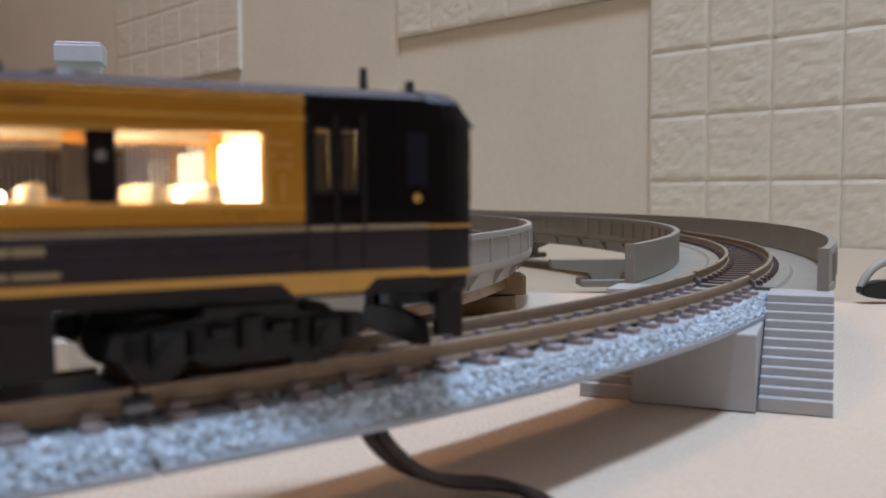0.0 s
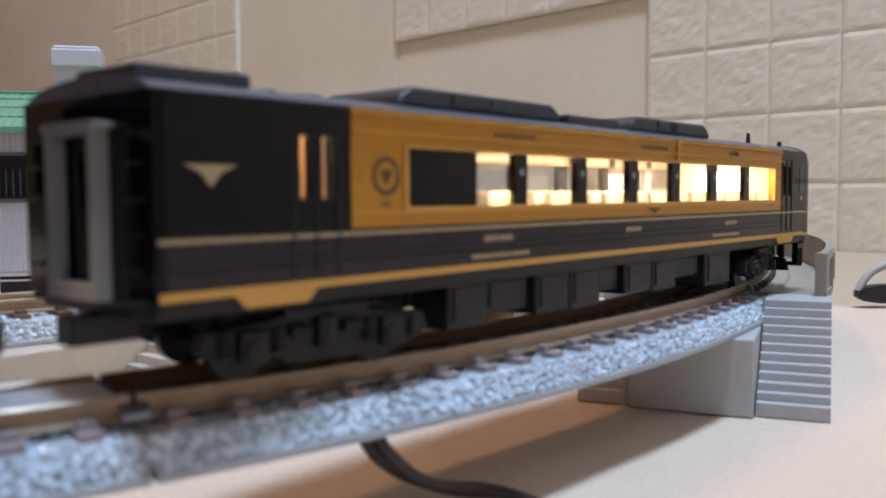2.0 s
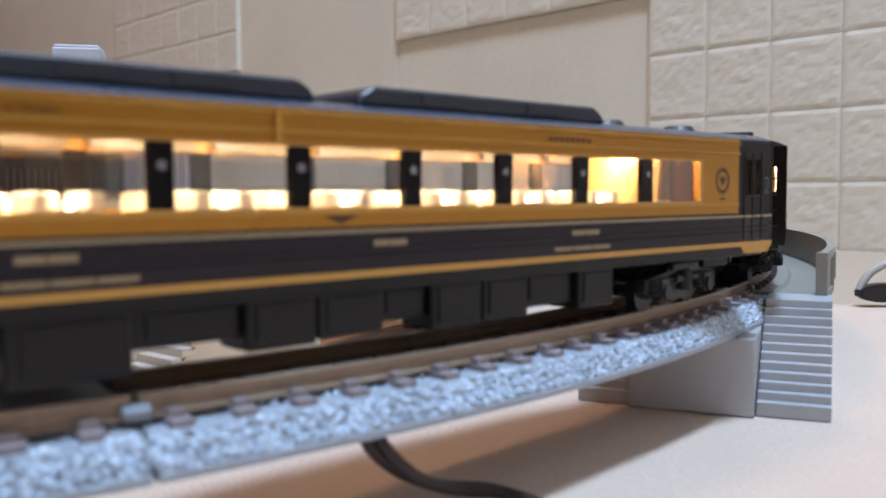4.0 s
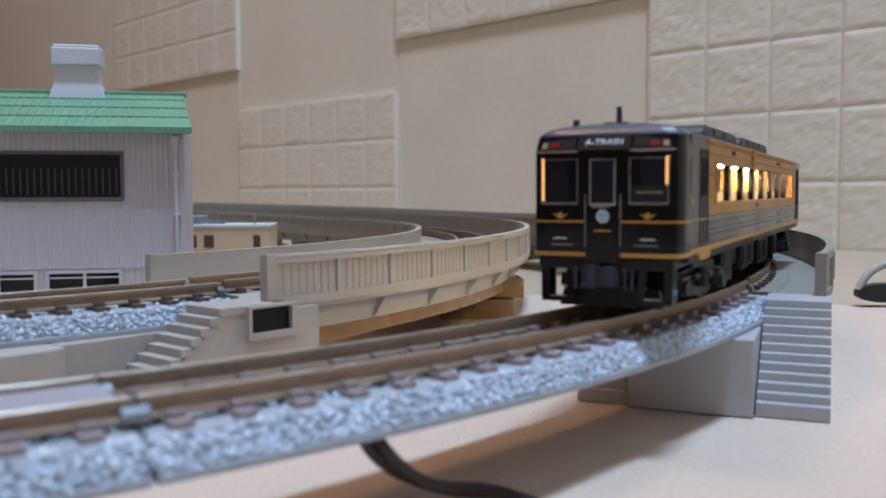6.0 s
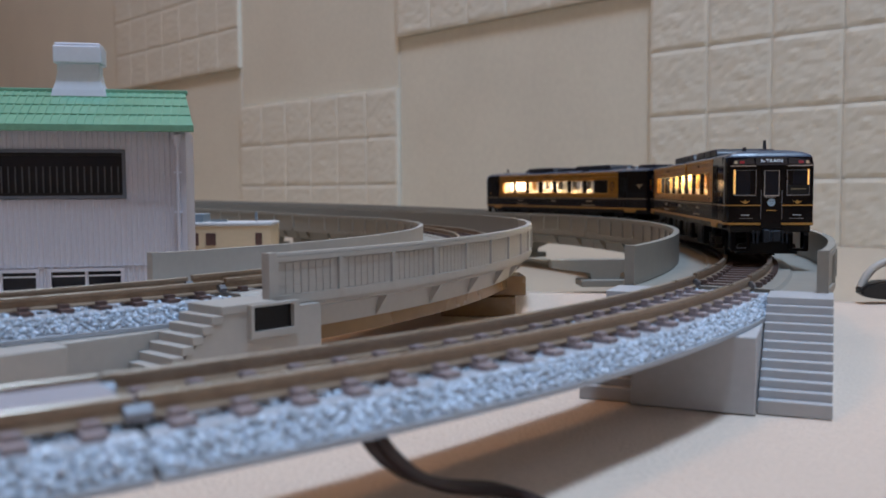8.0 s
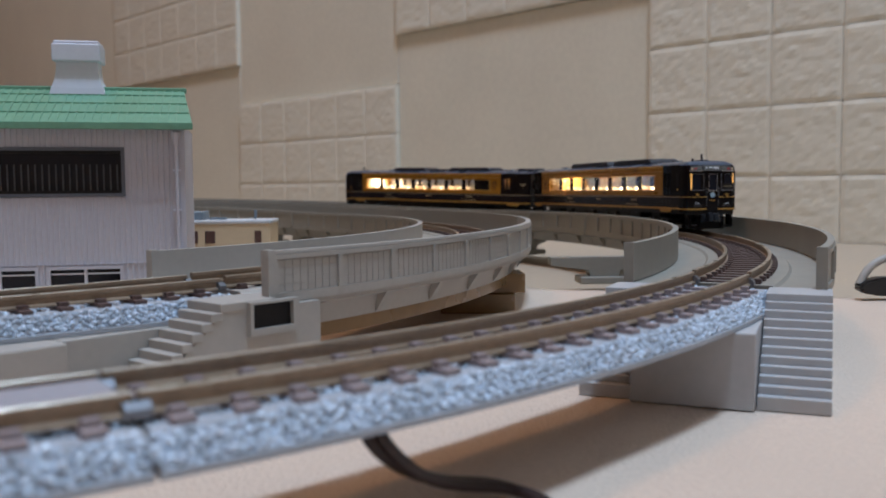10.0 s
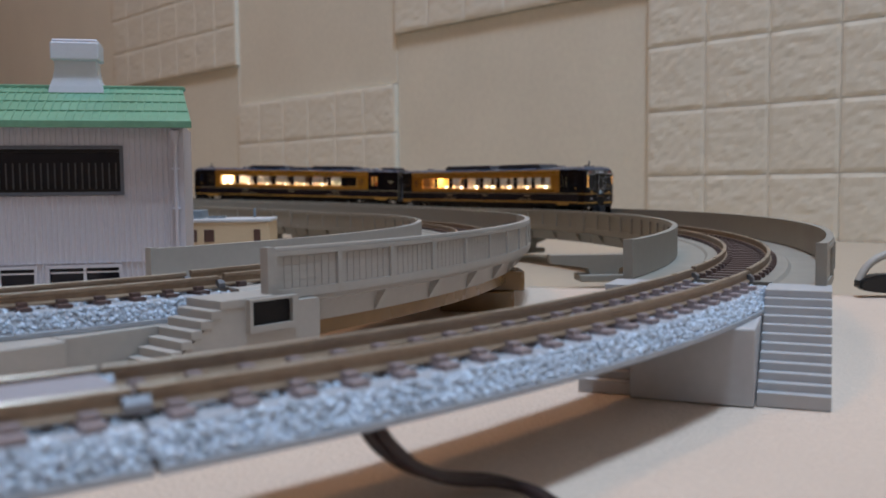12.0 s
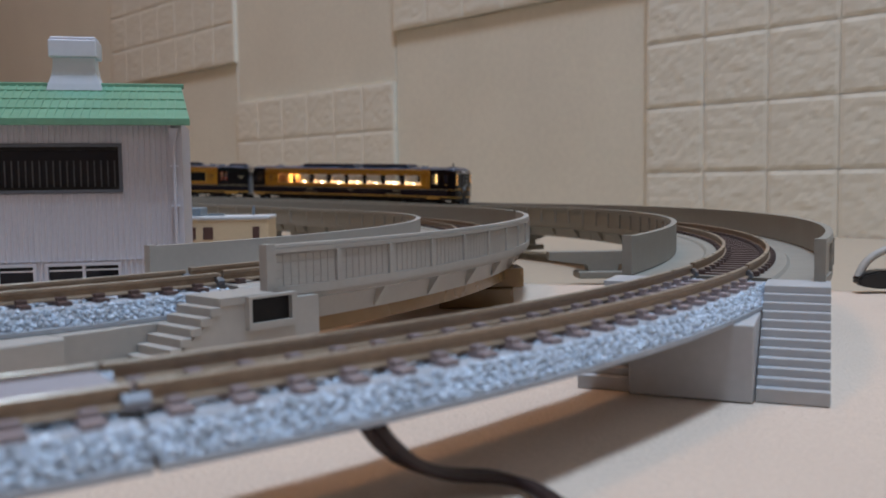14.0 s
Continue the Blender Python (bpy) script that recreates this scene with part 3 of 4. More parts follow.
        plate(bm, (X(w1), X(w0)), (14.1, 20.2), 9.5, 9.9, side, [(X(w1 - 0.5), X(w0 + 0.5), 14.5, 19.9)])
        part("window_band_frame", bm, M_GOLDLINE, gp)
        ends = sorted([x for w in windows for x in w])[1:-1]
        for i in range(0, len(ends), 2):
            bm = bmesh.new()
            strip(bm, X(ends[i + 1]), X(ends[i]), 14.5, 19.9, s, 8.9, 9.75)
            pl = part("window_pillar", bm, M_BLACK, gp, "black pillar between the windows")
            bm = bmesh.new()
            cyl(bm, pose(X((ends[i] + ends[i + 1]) / 2) * MM, s * 9.77 * MM, 18.0 * MM, 90), 0.42 * MM, 0.42 * MM, 0.08 * MM, 10)
            part("pillar_badge", bm, M_DULLCHROME, pl, "tiny round grey badge")
        for a, b in windows:
            bm = bmesh.new()
            strip(bm, X(b), X(a), 14.5, 19.9, s, 9.15, 9.3)
            ob = part("window_pane", bm, M_GLASS, gp)
            ob.visible_shadow = False
        if panel:
            a, b = panel
            bm = bmesh.new()
            strip(bm, X(b), X(a), 14.5, 19.9, s, 9.0, 9.45)
            part("blanked_window", bm, M_BLACK, gp, "black blanked-off window panel")
        # black ends with their doors
        for u0, u1 in ((5.0, gold0), (gold1, END - 0.2)):
            bm = bmesh.new()
            cut = []
            if u1 - u0 > 8:
                cut = [(11.4, 1.5), (13.7, 1.5)] if u0 < 6 else [(gold1 + 2.0, 1.5), (gold1 + 4.3, 1.5)]
            plate(bm, (X(u1), X(u0)), (12.45, 23.2), 8.7, 9.7, side, [(X(c + w), X(c), 15.1, 20.6) for c, w in cut])
            bk = part("black_side", bm, M_BLACK, t, "gloss black end section")
            for c, w in cut:
                bm = bmesh.new()
                plate(bm, (X(c + w), X(c)), (15.1, 20.6), 9.2, 9.8, side, [(X(c + w - 0.13), X(c + 0.13), 15.3, 20.45)])
                part("door_window_frame", bm, M_UNDER, bk, "thin black door window frame")
                bm = bmesh.new()
                strip(bm, X(c + w - 0.2), X(c + 0.2), 15.35, 20.35, s, 9.2, 9.35)
                ob = part("door_window", bm, M_GLASS, bk)
                ob.visible_shadow = False
            # door outline
            if cut:
                bm = bmesh.new()
                c0, c1 = cut[0][0] - 0.5, cut[1][0] + cut[1][1] + 0.5
                for c in (c0, c1, (cut[0][0] + cut[0][1] + cut[1][0]) / 2):
                    strip(bm, X(c + 0.12), X(c - 0.12), 9.0, 21.6, s, 9.6, 9.82)
                part("door_edge", bm, M_UNDER, bk)
        # cab side window
        bm = bmesh.new()
        strip(bm, X(7.0), X(5.05), 15.8, 20.4, s, 9.5, 9.76)
        part("cab_side_window", bm, M_DARKGLASS, t, "dark glazed cab side window")
        bm = bmesh.new()
        cyl(bm, pose(X(6.0) * MM, s * 9.7 * MM, 14.7 * MM, 90), 0.42 * MM, 0.42 * MM, 0.2 * MM, 14)
        part("round_badge", bm, M_GOLDLINE, t)
        # plates with writing that cannot be read
        for u, ww, z0, z1 in ((35, 4.5, 10.8, 11.4), (34, 10, 9.1, 9.55), (66, 4, 10.8, 11.4), (94, 5, 10.8, 11.4), (91, 10, 9.1, 9.55)):
            bm = bmesh.new()
            k = max(2, int(ww / 2.6))
            for i in range(k):
                strip(bm, X(u + ww * (i + 0.97) / k), X(u + ww * (i + 0.03) / k), z0, z1, s, 9.69, 9.74)
            part("name_plate", bm, M_GREYLINE, t, "row of small gold bars")
        bm = bmesh.new()
        for i in range(8):
            strip(bm, X(90 + i * 0.95 + 0.6), X(90 + i * 0.95), 21.5, 22.0, s, 9.69, 9.74)
        part("lettering_bar", bm, M_CREST, t, "row of small brown bars")
        if lead:
            bm = bmesh.new()
            for i in range(8):
                strip(bm, X(58.8 + i * 0.95 + 0.6), X(58.8 + i * 0.95), 21.5, 22.0, s, 9.69, 9.74)
            part("lettering_bar", bm, M_CREST, t, "row of small brown bars")
        bm = bmesh.new()
        c = X(62.4)
        prism(bm, [(p * MM, q * MM) for p, q in ((c - 2.0, 13.75), (c + 2.0, 13.75), (c + 0.8, 13.3), (c, 12.95), (c - 0.8, 13.3))], "y", s * 9.69 * MM, s * 9.76 * MM)
        part("wing_emblem", bm, M_CREST, gp, "small dark brown winged emblem")
        bm = bmesh.new()
        strip(bm, X(56.3), X(55.7), 20.2, 23.1, s, 9.6, 10.1)
        part("panel_strap", bm, M_GOLDRIB, gp)
        words("A-TRAIN", 0.95, M_CREST, t, pose(X(36.5) * MM, s * 9.72 * MM, 21.78 * MM, 90, 0, 0 if s < 0 else 180))
        if not lead:
            words("2", 3.6, M_NUMERAL, t, pose(X(137.3) * MM, s * 9.72 * MM, 16.6 * MM, 90, 0, 0 if s < 0 else 180))
        # wreath badge on the gold panel beside the inner end
        u = gold1 - 4.2
        bm = bmesh.new()
        ring = [[], []]
        for i in range(36):
            for k, rad in enumerate((1.25 if i % 3 else 1.38, 1.95 if i % 2 else 1.62)):
                ring[k].append(bm.verts.new((*[rad * MM * f(radians(i * 10)) for f in (math.cos, math.sin)], 0)))
        for i in range(36):
            j = (i + 1) % 36
            bm.faces.new((ring[0][i], ring[1][i], ring[1][j], ring[0][j]))
        bm.faces.new([bm.verts.new((p * MM, q * MM * -s, 0)) for p, q in ((0, 0.75), (-0.4, 0.3), (-0.8, -0.2), (-0.35, -0.7), (0, -0.4), (0.35, -0.7), (0.8, -0.2), (0.4, 0.3))])
        bmesh.ops.create_grid(bm, x_segments=1, y_segments=1, size=0.5 * MM, matrix=pose(0, -2.5 * MM * s, 0) @ Matrix.Diagonal((1.3, 0.3, 1, 1)))
        flat = bmesh.ops.extrude_face_region(bm, geom=bm.faces[:])
        bmesh.ops.translate(bm, vec=(0, 0, 0.04 * MM), verts=[v for v in flat["geom"] if isinstance(v, bmesh.types.BMVert)])
        bmesh.ops.transform(bm, matrix=pose(X(u) * MM, s * 9.73 * MM, 17.3 * MM, 90 * s), verts=bm.verts)
        part("round_crest", bm, M_CREST, gp, "dark brown wreath-shaped crest")
        if lead:
            bm = bmesh.new()
            c = X(gold1 + 14)
            prism(bm, [(p * MM, q * MM) for p, q in ((c - 2.4, 17.9), (c + 2.4, 17.9), (c + 0.9, 17.3), (c, 16.2), (c - 0.9, 17.3))], "y", s * 9.69 * MM, s * 9.78 * MM)
            part("winged_crest", bm, M_GREYLINE, t, "small gold winged crest")
    # roof
    bm = bmesh.new()
    prof = [(-9.75, 23.0)] + [(9.75 * math.sin(radians(a)), 22.35 + 2.35 * math.cos(radians(a)) ** 0.8) for a in range(-80, 81, 8)] + [(9.75, 23.0)]
    prism(bm, [(p * MM, q * MM) for p, q in prof], "x", X(END - 0.1) * MM, X(4.5) * MM)
    part("roof", bm, M_ROOF, t, "smooth dark roof, blue reflected light in its colour", smooth=False)
    # roof equipment
    for u0, u1 in ((37, 62.5), (79, 107.5)) if lead else ((31.5, 62.5), (67, 104.5)):
        bm = bmesh.new()
        pts = [(X(u1), 24.3), (X(u1 - 0.5), 25.4), (X(u1 - 2.0), 26.3), (X(u0 + 2.0), 26.3), (X(u0 + 0.5), 25.4), (X(u0), 24.3)]
        prism(bm, [(p * MM, q * MM) for p, q in pts], "y", -6 * MM, 6 * MM)
        bmesh.ops.bevel(bm, geom=bm.edges[:], offset=0.3 * MM, segments=1, affect="EDGES")
        ac = part("air_conditioner", bm, M_ROOFUNIT, t, "low dark roof unit")
        quick("grille", M_ROOFUNIT, ac, (X(u1 - 8), X(u1 - 14), -6.15, 6.15, 24.9, 26.0), (X(u0 + 14), X(u0 + 8), -6.15, 6.15, 24.9, 26.0))
    if lead:
        quick("roof_duct", M_ROOFUNIT, t, (X(77), X(64.5), -5.6, 5.6, 24.2, 25.5), bev=0.3)
        quick("roof_box", M_ROOFUNIT, t, (X(134), X(123.5), -4.5, 4.5, 24.2, 25.7), bev=0.3)
    for u in (32.5, 113, 118.5) if lead else (25.5, 110.5, 127):
        bm = bmesh.new()
        cyl(bm, pose(X(u) * MM, 1.5 * MM, 24.85 * MM), 2.6 * MM, 1.9 * MM, 0.9 * MM, 18)
        part("roof_vent", bm, M_ROOFUNIT, t)
    quick("antenna_base", M_ROOFUNIT, t, (X(9), X(4.8), -1.6, 1.6, 24.4, 24.9), bev=0.15)
    bm = bmesh.new()
    cyl(bm, pose(X(6.8) * MM, 0, 25.85 * MM), 0.45 * MM, 0.32 * MM, 2.3 * MM, 12)
    part("antenna", bm, M_ROOFUNIT, t)
    bm = bmesh.new()
    cyl(bm, pose(X(4.4) * MM, -5.0 * MM, 24.5 * MM), 0.5 * MM, 0.4 * MM, 1.6 * MM, 12)
    part("horn", bm, M_ROOFUNIT, t)
    cab(t, X)
    gangway(t, X, END)
    interior(t, X, windows, gold0, gold1, lead)
    running_gear(t, X, 1 if lead else -1)
    return t


def words(text, size, material, parent, m):
    cu = bpy.data.curves.new("lettering", "FONT")
    cu.body, cu.size, cu.extrude, cu.align_x, cu.align_y = text, size * MM, 0.03 * MM, "CENTER", "CENTER"
    ob = new("lettering", cu)
    me = bpy.data.meshes.new_from_object(ob.evaluated_get(bpy.context.evaluated_depsgraph_get()))
    bpy.data.objects.remove(ob)
    me.materials.clear()
    me.materials.append(material)
    ob = new("lettering", me)
    ob.parent = parent
    ob.matrix_local = m


def leaning(bm, f, pts, proud):
    """A plate of outline (y, z) on the cab's brow, which leans back as it rises."""
    prism(bm, [(p * MM, q * MM) for p, q in pts], "x", -1.2 * MM, proud * MM)
    for v in bm.verts:
        v.co.x += (f + 0.04 - (v.co.z / MM - 21.2) * 0.60) * MM


def cab(t, X):
    """The rounded driving end, with its face, lamps, skirt and coupler."""
    bm = bmesh.new()
    pts = [(X(5), -9.7), (X(5), 9.7)] + [(X(u), outline(u)) for u in (3.4, 2.2, 1.2, 0.5)] + [(X(0.12), 7.6), (X(0), 3.6), (X(0), -3.6), (X(0.12), -7.6)] + [(X(u), -outline(u)) for u in (0.5, 1.2, 2.2, 3.4)]
    prism(bm, [(p * MM, q * MM) for p, q in pts], "z", 7.7 * MM, 21.2 * MM)
    nose = part("cab_nose", bm, M_BLACK, t, "gloss black rounded cab end")
    bm = bmesh.new()
    low = [bm.verts.new((p * MM, q * MM, 21.2 * MM)) for p, q in pts]
    mid = [bm.verts.new(((X(5) + (p - X(5)) * 0.78) * MM, q * 0.985 * MM, 23.0 * MM)) for p, q in pts]
    for i in range(len(pts)):
        j = (i + 1) % len(pts)
        bm.faces.new((low[i], low[j], mid[j], mid[i]))
    bm.faces.new(mid)
    part("cab_fascia", bm, M_BLACK, nose)
    bm = bmesh.new()
    rings = []
    for k, g, z in ((0.79, 0.99, 22.9), (0.75, 0.96, 23.3), (0.67, 0.88, 23.8), (0.54, 0.72, 24.25), (0.36, 0.45, 24.55)):
        rings.append([bm.verts.new(((X(5) + (p - X(5)) * k) * MM, q * g * MM, z * MM)) for p, q in pts])
    for a, b in zip(rings, rings[1:]):
        for i in range(len(a)):
            j = (i + 1) % len(a)
            bm.faces.new((a[i], a[j], b[j], b[i]))
    bm.faces.new(rings[-1])
    part("cab_brow", bm, M_ROOF, t, "rounded dark roof end above the cab")
    for nm, z0, z1, k in (("nose_line", 12.1, 12.35, 0.05), ("lower_nose_line", 7.85, 8.35, 0.08)):
        bm = bmesh.new()
        prism(bm, [((p + (k if p > X(4) else 0)) * MM, (q + math.copysign(k, q)) * MM) for p, q in pts], "z", z0 * MM, z1 * MM)
        part(nm, bm, M_GOLDLINE, nose, "gold line round the cab")
    f = X(0)
    # windows on the face
    for y0, y1, z0, z1, nm in ((-8.0, -3.4, 14.6, 20.0, "cab_window"), (3.4, 8.0, 14.6, 20.0, "cab_window"), (-1.5, 1.5, 14.5, 19.9, "end_door_window")):
        bm = bmesh.new()
        dx = -0.25 if nm == "cab_window" else 0.02
        box(bm, (f + dx - 0.3) * MM, (f + dx + 0.22) * MM, y0 * MM, y1 * MM, z0 * MM, z1 * MM, 0.12 * MM)
        w = part(nm, bm, M_DARKGLASS, nose, "dark glazed front window")
        bm = bmesh.new()
        g = f + dx + 0.1
        plate(bm, (y0 - 0.13, y1 + 0.13), (z0 - 0.22, z1 + 0.08), g, g + 0.28, lambda u, v, w: (w * MM, u * MM, v * MM), [(y0, y1, z0, z1)])
        part("window_frame", bm, M_CHROME if nm == "end_door_window" else M_DULLCHROME, w, "thin bright frame")
    # no lamps: glowing strips paint the amber light on the window edges
    for y in (-8.15, 7.75):
        quick("window_edge_glow", M_EDGEGLOW, nose, (f - 0.7, f + 0.03, y, y + 0.36, 14.8 if y < 0 else 16.8, 20.2), label="amber lit window edge")
    quick("end_door", M_BLACK, nose, (f - 0.2, f + 0.12, -2.2, 2.2, 7.2, 21.0))
    # lamp strips and the destination sign
    for s in (-1, 1):
        bm = bmesh.new()
        leaning(bm, f, ((s * 3.6, 21.4), (s * 8.5, 21.2), (s * 8.1, 22.35), (s * 3.8, 22.85)), 0.10)
        h = part("headlight_unit", bm, M_VISOR, nose, "glossy slanted lamp cover")
        bm = bmesh.new()
        leaning(bm, f, ((s * 7.4, 21.45), (s * 8.1, 21.45), (s * 8.0, 22.15), (s * 7.4, 22.2)), 0.16)
        part("headlight", bm, M_HEADLENS, h, "headlight lens, amber reflection in its colour")
        bm = bmesh.new()
        leaning(bm, f, ((s * 5.8, 21.55), (s * 6.9, 21.55), (s * 6.9, 22.15), (s * 5.8, 22.2)), 0.16)
        part("tail_light", bm, M_REDLAMP, h, "red tail light lens")
        quick("brow_trim", M_CHROME, nose, (f - 0.9, f + 0.06, min(s * 3.4, s * 8.9), max(s * 3.4, s * 8.9), 20.9, 21.15))
        bm = bmesh.new()
        c = s * 5.6
        prism(bm, [(p * MM, q * MM) for p, q in ((c - 1.05, 13.25), (c - 0.4, 13.05), (c, 13.45), (c + 0.4, 13.05), (c + 1.05, 13.25), (c + 0.4, 12.75), (c, 12.5), (c - 0.4, 12.75))], "x", (f - 0.4) * MM, (f + 0.06) * MM)
        part("winged_crest", bm, M_GOLDLINE, nose, "small gold winged crest")
        quick("small_bar", M_WHITE, nose, (f - 0.4, f + 0.05, c - 0.9, c + 0.9, 10.0, 10.15), label="tiny pale bar")
    bm = bmesh.new()
    leaning(bm, f, ((-3.4, 21.15), (3.4, 21.15), (3.3, 23.0), (-3.3, 23.0)), 0.22)
    part("sign_box", bm, M_VISOR, nose, "glossy slanted destination sign")
    words("A-TRAIN", 1.25, M_WHITE, nose, pose((f + 0.27 - 0.9 * 0.6) * MM, 0, 22.1 * MM, 59, 0, 90))
    quick("window_card", M_UNDER, nose, (f - 0.2, f + 0.06, 3.5, 7.9, 14.7, 16.7), label="black card behind the lower window")
    for i in range(7):
        quick("card_bar", M_GREYLINE, nose, (f, f + 0.09, 4.2 + i * 0.47, 4.5 + i * 0.47, 15.7, 16.0))
    bm = bmesh.new()
    cyl(bm, pose((f + 0.14) * MM, 0, 12.9 * MM, 0, 90), 0.8 * MM, 0.85 * MM, 0.14 * MM, 20)
    part("round_headboard", bm, M_PALEBLUE, nose, "small round pale blue plate")
    quick("number_bar", M_GOLDLINE, nose, (f - 0.2, f + 0.16, -1.1, 1.1, 11.0, 11.2), label="tiny gold bar")
    quick("wiper", M_CHROME, nose, (f + 0.1, f + 0.25, -1.4, 0.9, 14.0, 14.12))
    quick("headboard_dots", M_BLUEGREY, nose, (f + 0.15, f + 0.23, -0.42, -0.1, 12.95, 13.25), (f + 0.15, f + 0.23, 0.1, 0.42, 12.95, 13.25), (f + 0.15, f + 0.23, -0.3, 0.3, 12.45, 12.65))
    for y in (-2.25, 2.25):
        bm = bmesh.new()
        cyl(bm, pose((f + 0.2) * MM, y * MM, 12.4 * MM), 0.09 * MM, 0.09 * MM, 6.4 * MM, 8)
        part("handrail", bm, M_DULLCHROME, nose, "thin upright handrail")
    for s in (-1, 1):
        quick("lower_bar", M_DULLCHROME, nose, (f - 0.3, f + 0.05, s * 5.4 - 1.5, s * 5.4 + 1.5, 9.25, 9.4))
    # skirt, steps and coupler
    quick("buffer_beam", M_UNDER, t, (f - 2.6, f - 0.5, -8.7, 8.7, 6.2, 7.8), bev=0.3)
    for s in (-1, 1):
        bm = bmesh.new()
        box(bm, (f - 3.6) * MM, (f - 0.9) * MM, (s * 7.9 - 0.6) * MM, (s * 7.9 + 0.6) * MM, 2.2 * MM, 6.4 * MM, 0.2 * MM)
        box(bm, (f - 1.6) * MM, (f - 0.9) * MM, (s * 4.6 - 0.5) * MM, (s * 4.6 + 0.5) * MM, 2.2 * MM, 6.4 * MM, 0.15 * MM)
        box(bm, (f - 1.8) * MM, (f - 0.9) * MM, min(s * 4.4, s * 8.4) * MM, max(s * 4.4, s * 8.4) * MM, 1.9 * MM, 2.7 * MM, 0.15 * MM)
        part("step_frame", bm, M_BLACK, t, "black footstep frame below the buffer beam")
        quick("step_edge", M_DULLCHROME, t, (f - 1.0, f - 0.82, min(s * 5.0, s * 7.2), max(s * 5.0, s * 7.2), 2.55, 2.72))
    bm = bmesh.new()
    prism(bm, [(p * MM, q * MM) for p, q in ((-6.8, 1.2), (6.8, 1.2), (6.2, 3.4), (2.6, 3.9), (-2.6, 3.9), (-6.2, 3.4))], "x", (f - 4.6) * MM, (f - 3.4) * MM)
    part("snowplough", bm, M_UNDER, t, "black snowplough blade")
    quick("coupler", M_COUPLER, t, (f - 5, f + 0.9, -1.3, 1.3, 4.2, 6.6), (f - 0.6, f + 1.5, -1.9, -0.5, 4.0, 6.9), (f - 0.6, f + 1.2, 0.2, 1.9, 4.2, 6.7), bev=0.25, label="dark blue-grey knuckle coupler")
    for y in (-3.6, -2.7, 2.7, 3.6):
        bm = bmesh.new()
        cyl(bm, pose((f - 0.4) * MM, y * MM, 5.0 * MM), 0.26 * MM, 0.26 * MM, 2.6 * MM, 8)
        cyl(bm, pose((f - 0.4) * MM, y * MM, 6.2 * MM, 0, 90), 0.4 * MM, 0.4 * MM, 0.6 * MM, 8)
        part("air_hose", bm, M_COUPLER, t)


def gangway(t, X, END):
    b = X(END)
    bm = bmesh.new()
    plate(bm, (-9.7, 9.7), (7.7, 23.2), b, b + 0.9, lambda u, v, w: (w * MM, u * MM, v * MM), [(-2.9, 2.9, 9.0, 20.2), (-8.1, -6.6, 15.8, 19.8), (6.6, 8.1, 15.8, 19.8)])
    part("inner_end_wall", bm, M_BLACK, t, "gloss black inner end")
    bm = bmesh.new()
    plate(bm, (-3.7, 3.7), (7.8, 21.2), b - 1.3, b + 0.1, lambda u, v, w: (w * MM, u * MM, v * MM), [(-2.9, 2.9, 9.0, 20.2)])
    gw = part("gangway", bm, mat_gangway, t, "pale grey corridor connection frame")
    quick("gangway_hood", mat_gangway, gw, (b - 1.2, b + 0.1, -4.6, 4.6, 20.6, 21.0), bev=0.15)
    bm = bmesh.new()
    plate(bm, (-2.9, 2.9), (9.0, 20.2), b + 0.3, b + 0.7, lambda u, v, w: (w * MM, u * MM, v * MM), [(-1.3, 1.3, 14.6, 19.0)])
    part("end_door", bm, M_BLACK, t, "black corridor door with a small window")
    quick("inner_coupler", M_UNDER, t, (b - GAP / 2, b + 5, -1.3, 1.3, 4.2, 6.6), bev=0.25)
    for s in (-1, 1):
        bm = bmesh.new()
        for i in range(4):
            box(bm, (b - 0.5) * MM, b * MM, (s * 7.4 - 0.9) * MM, (s * 7.4 + 0.9) * MM, (10 + i * 2.6) * MM, (10.25 + i * 2.6) * MM)
        part("end_ladder", bm, M_UNDER, t)


mat_gangway = mat("gangway_grey", (0.23, 0.225, 0.23), 0.5, vary=0.1)


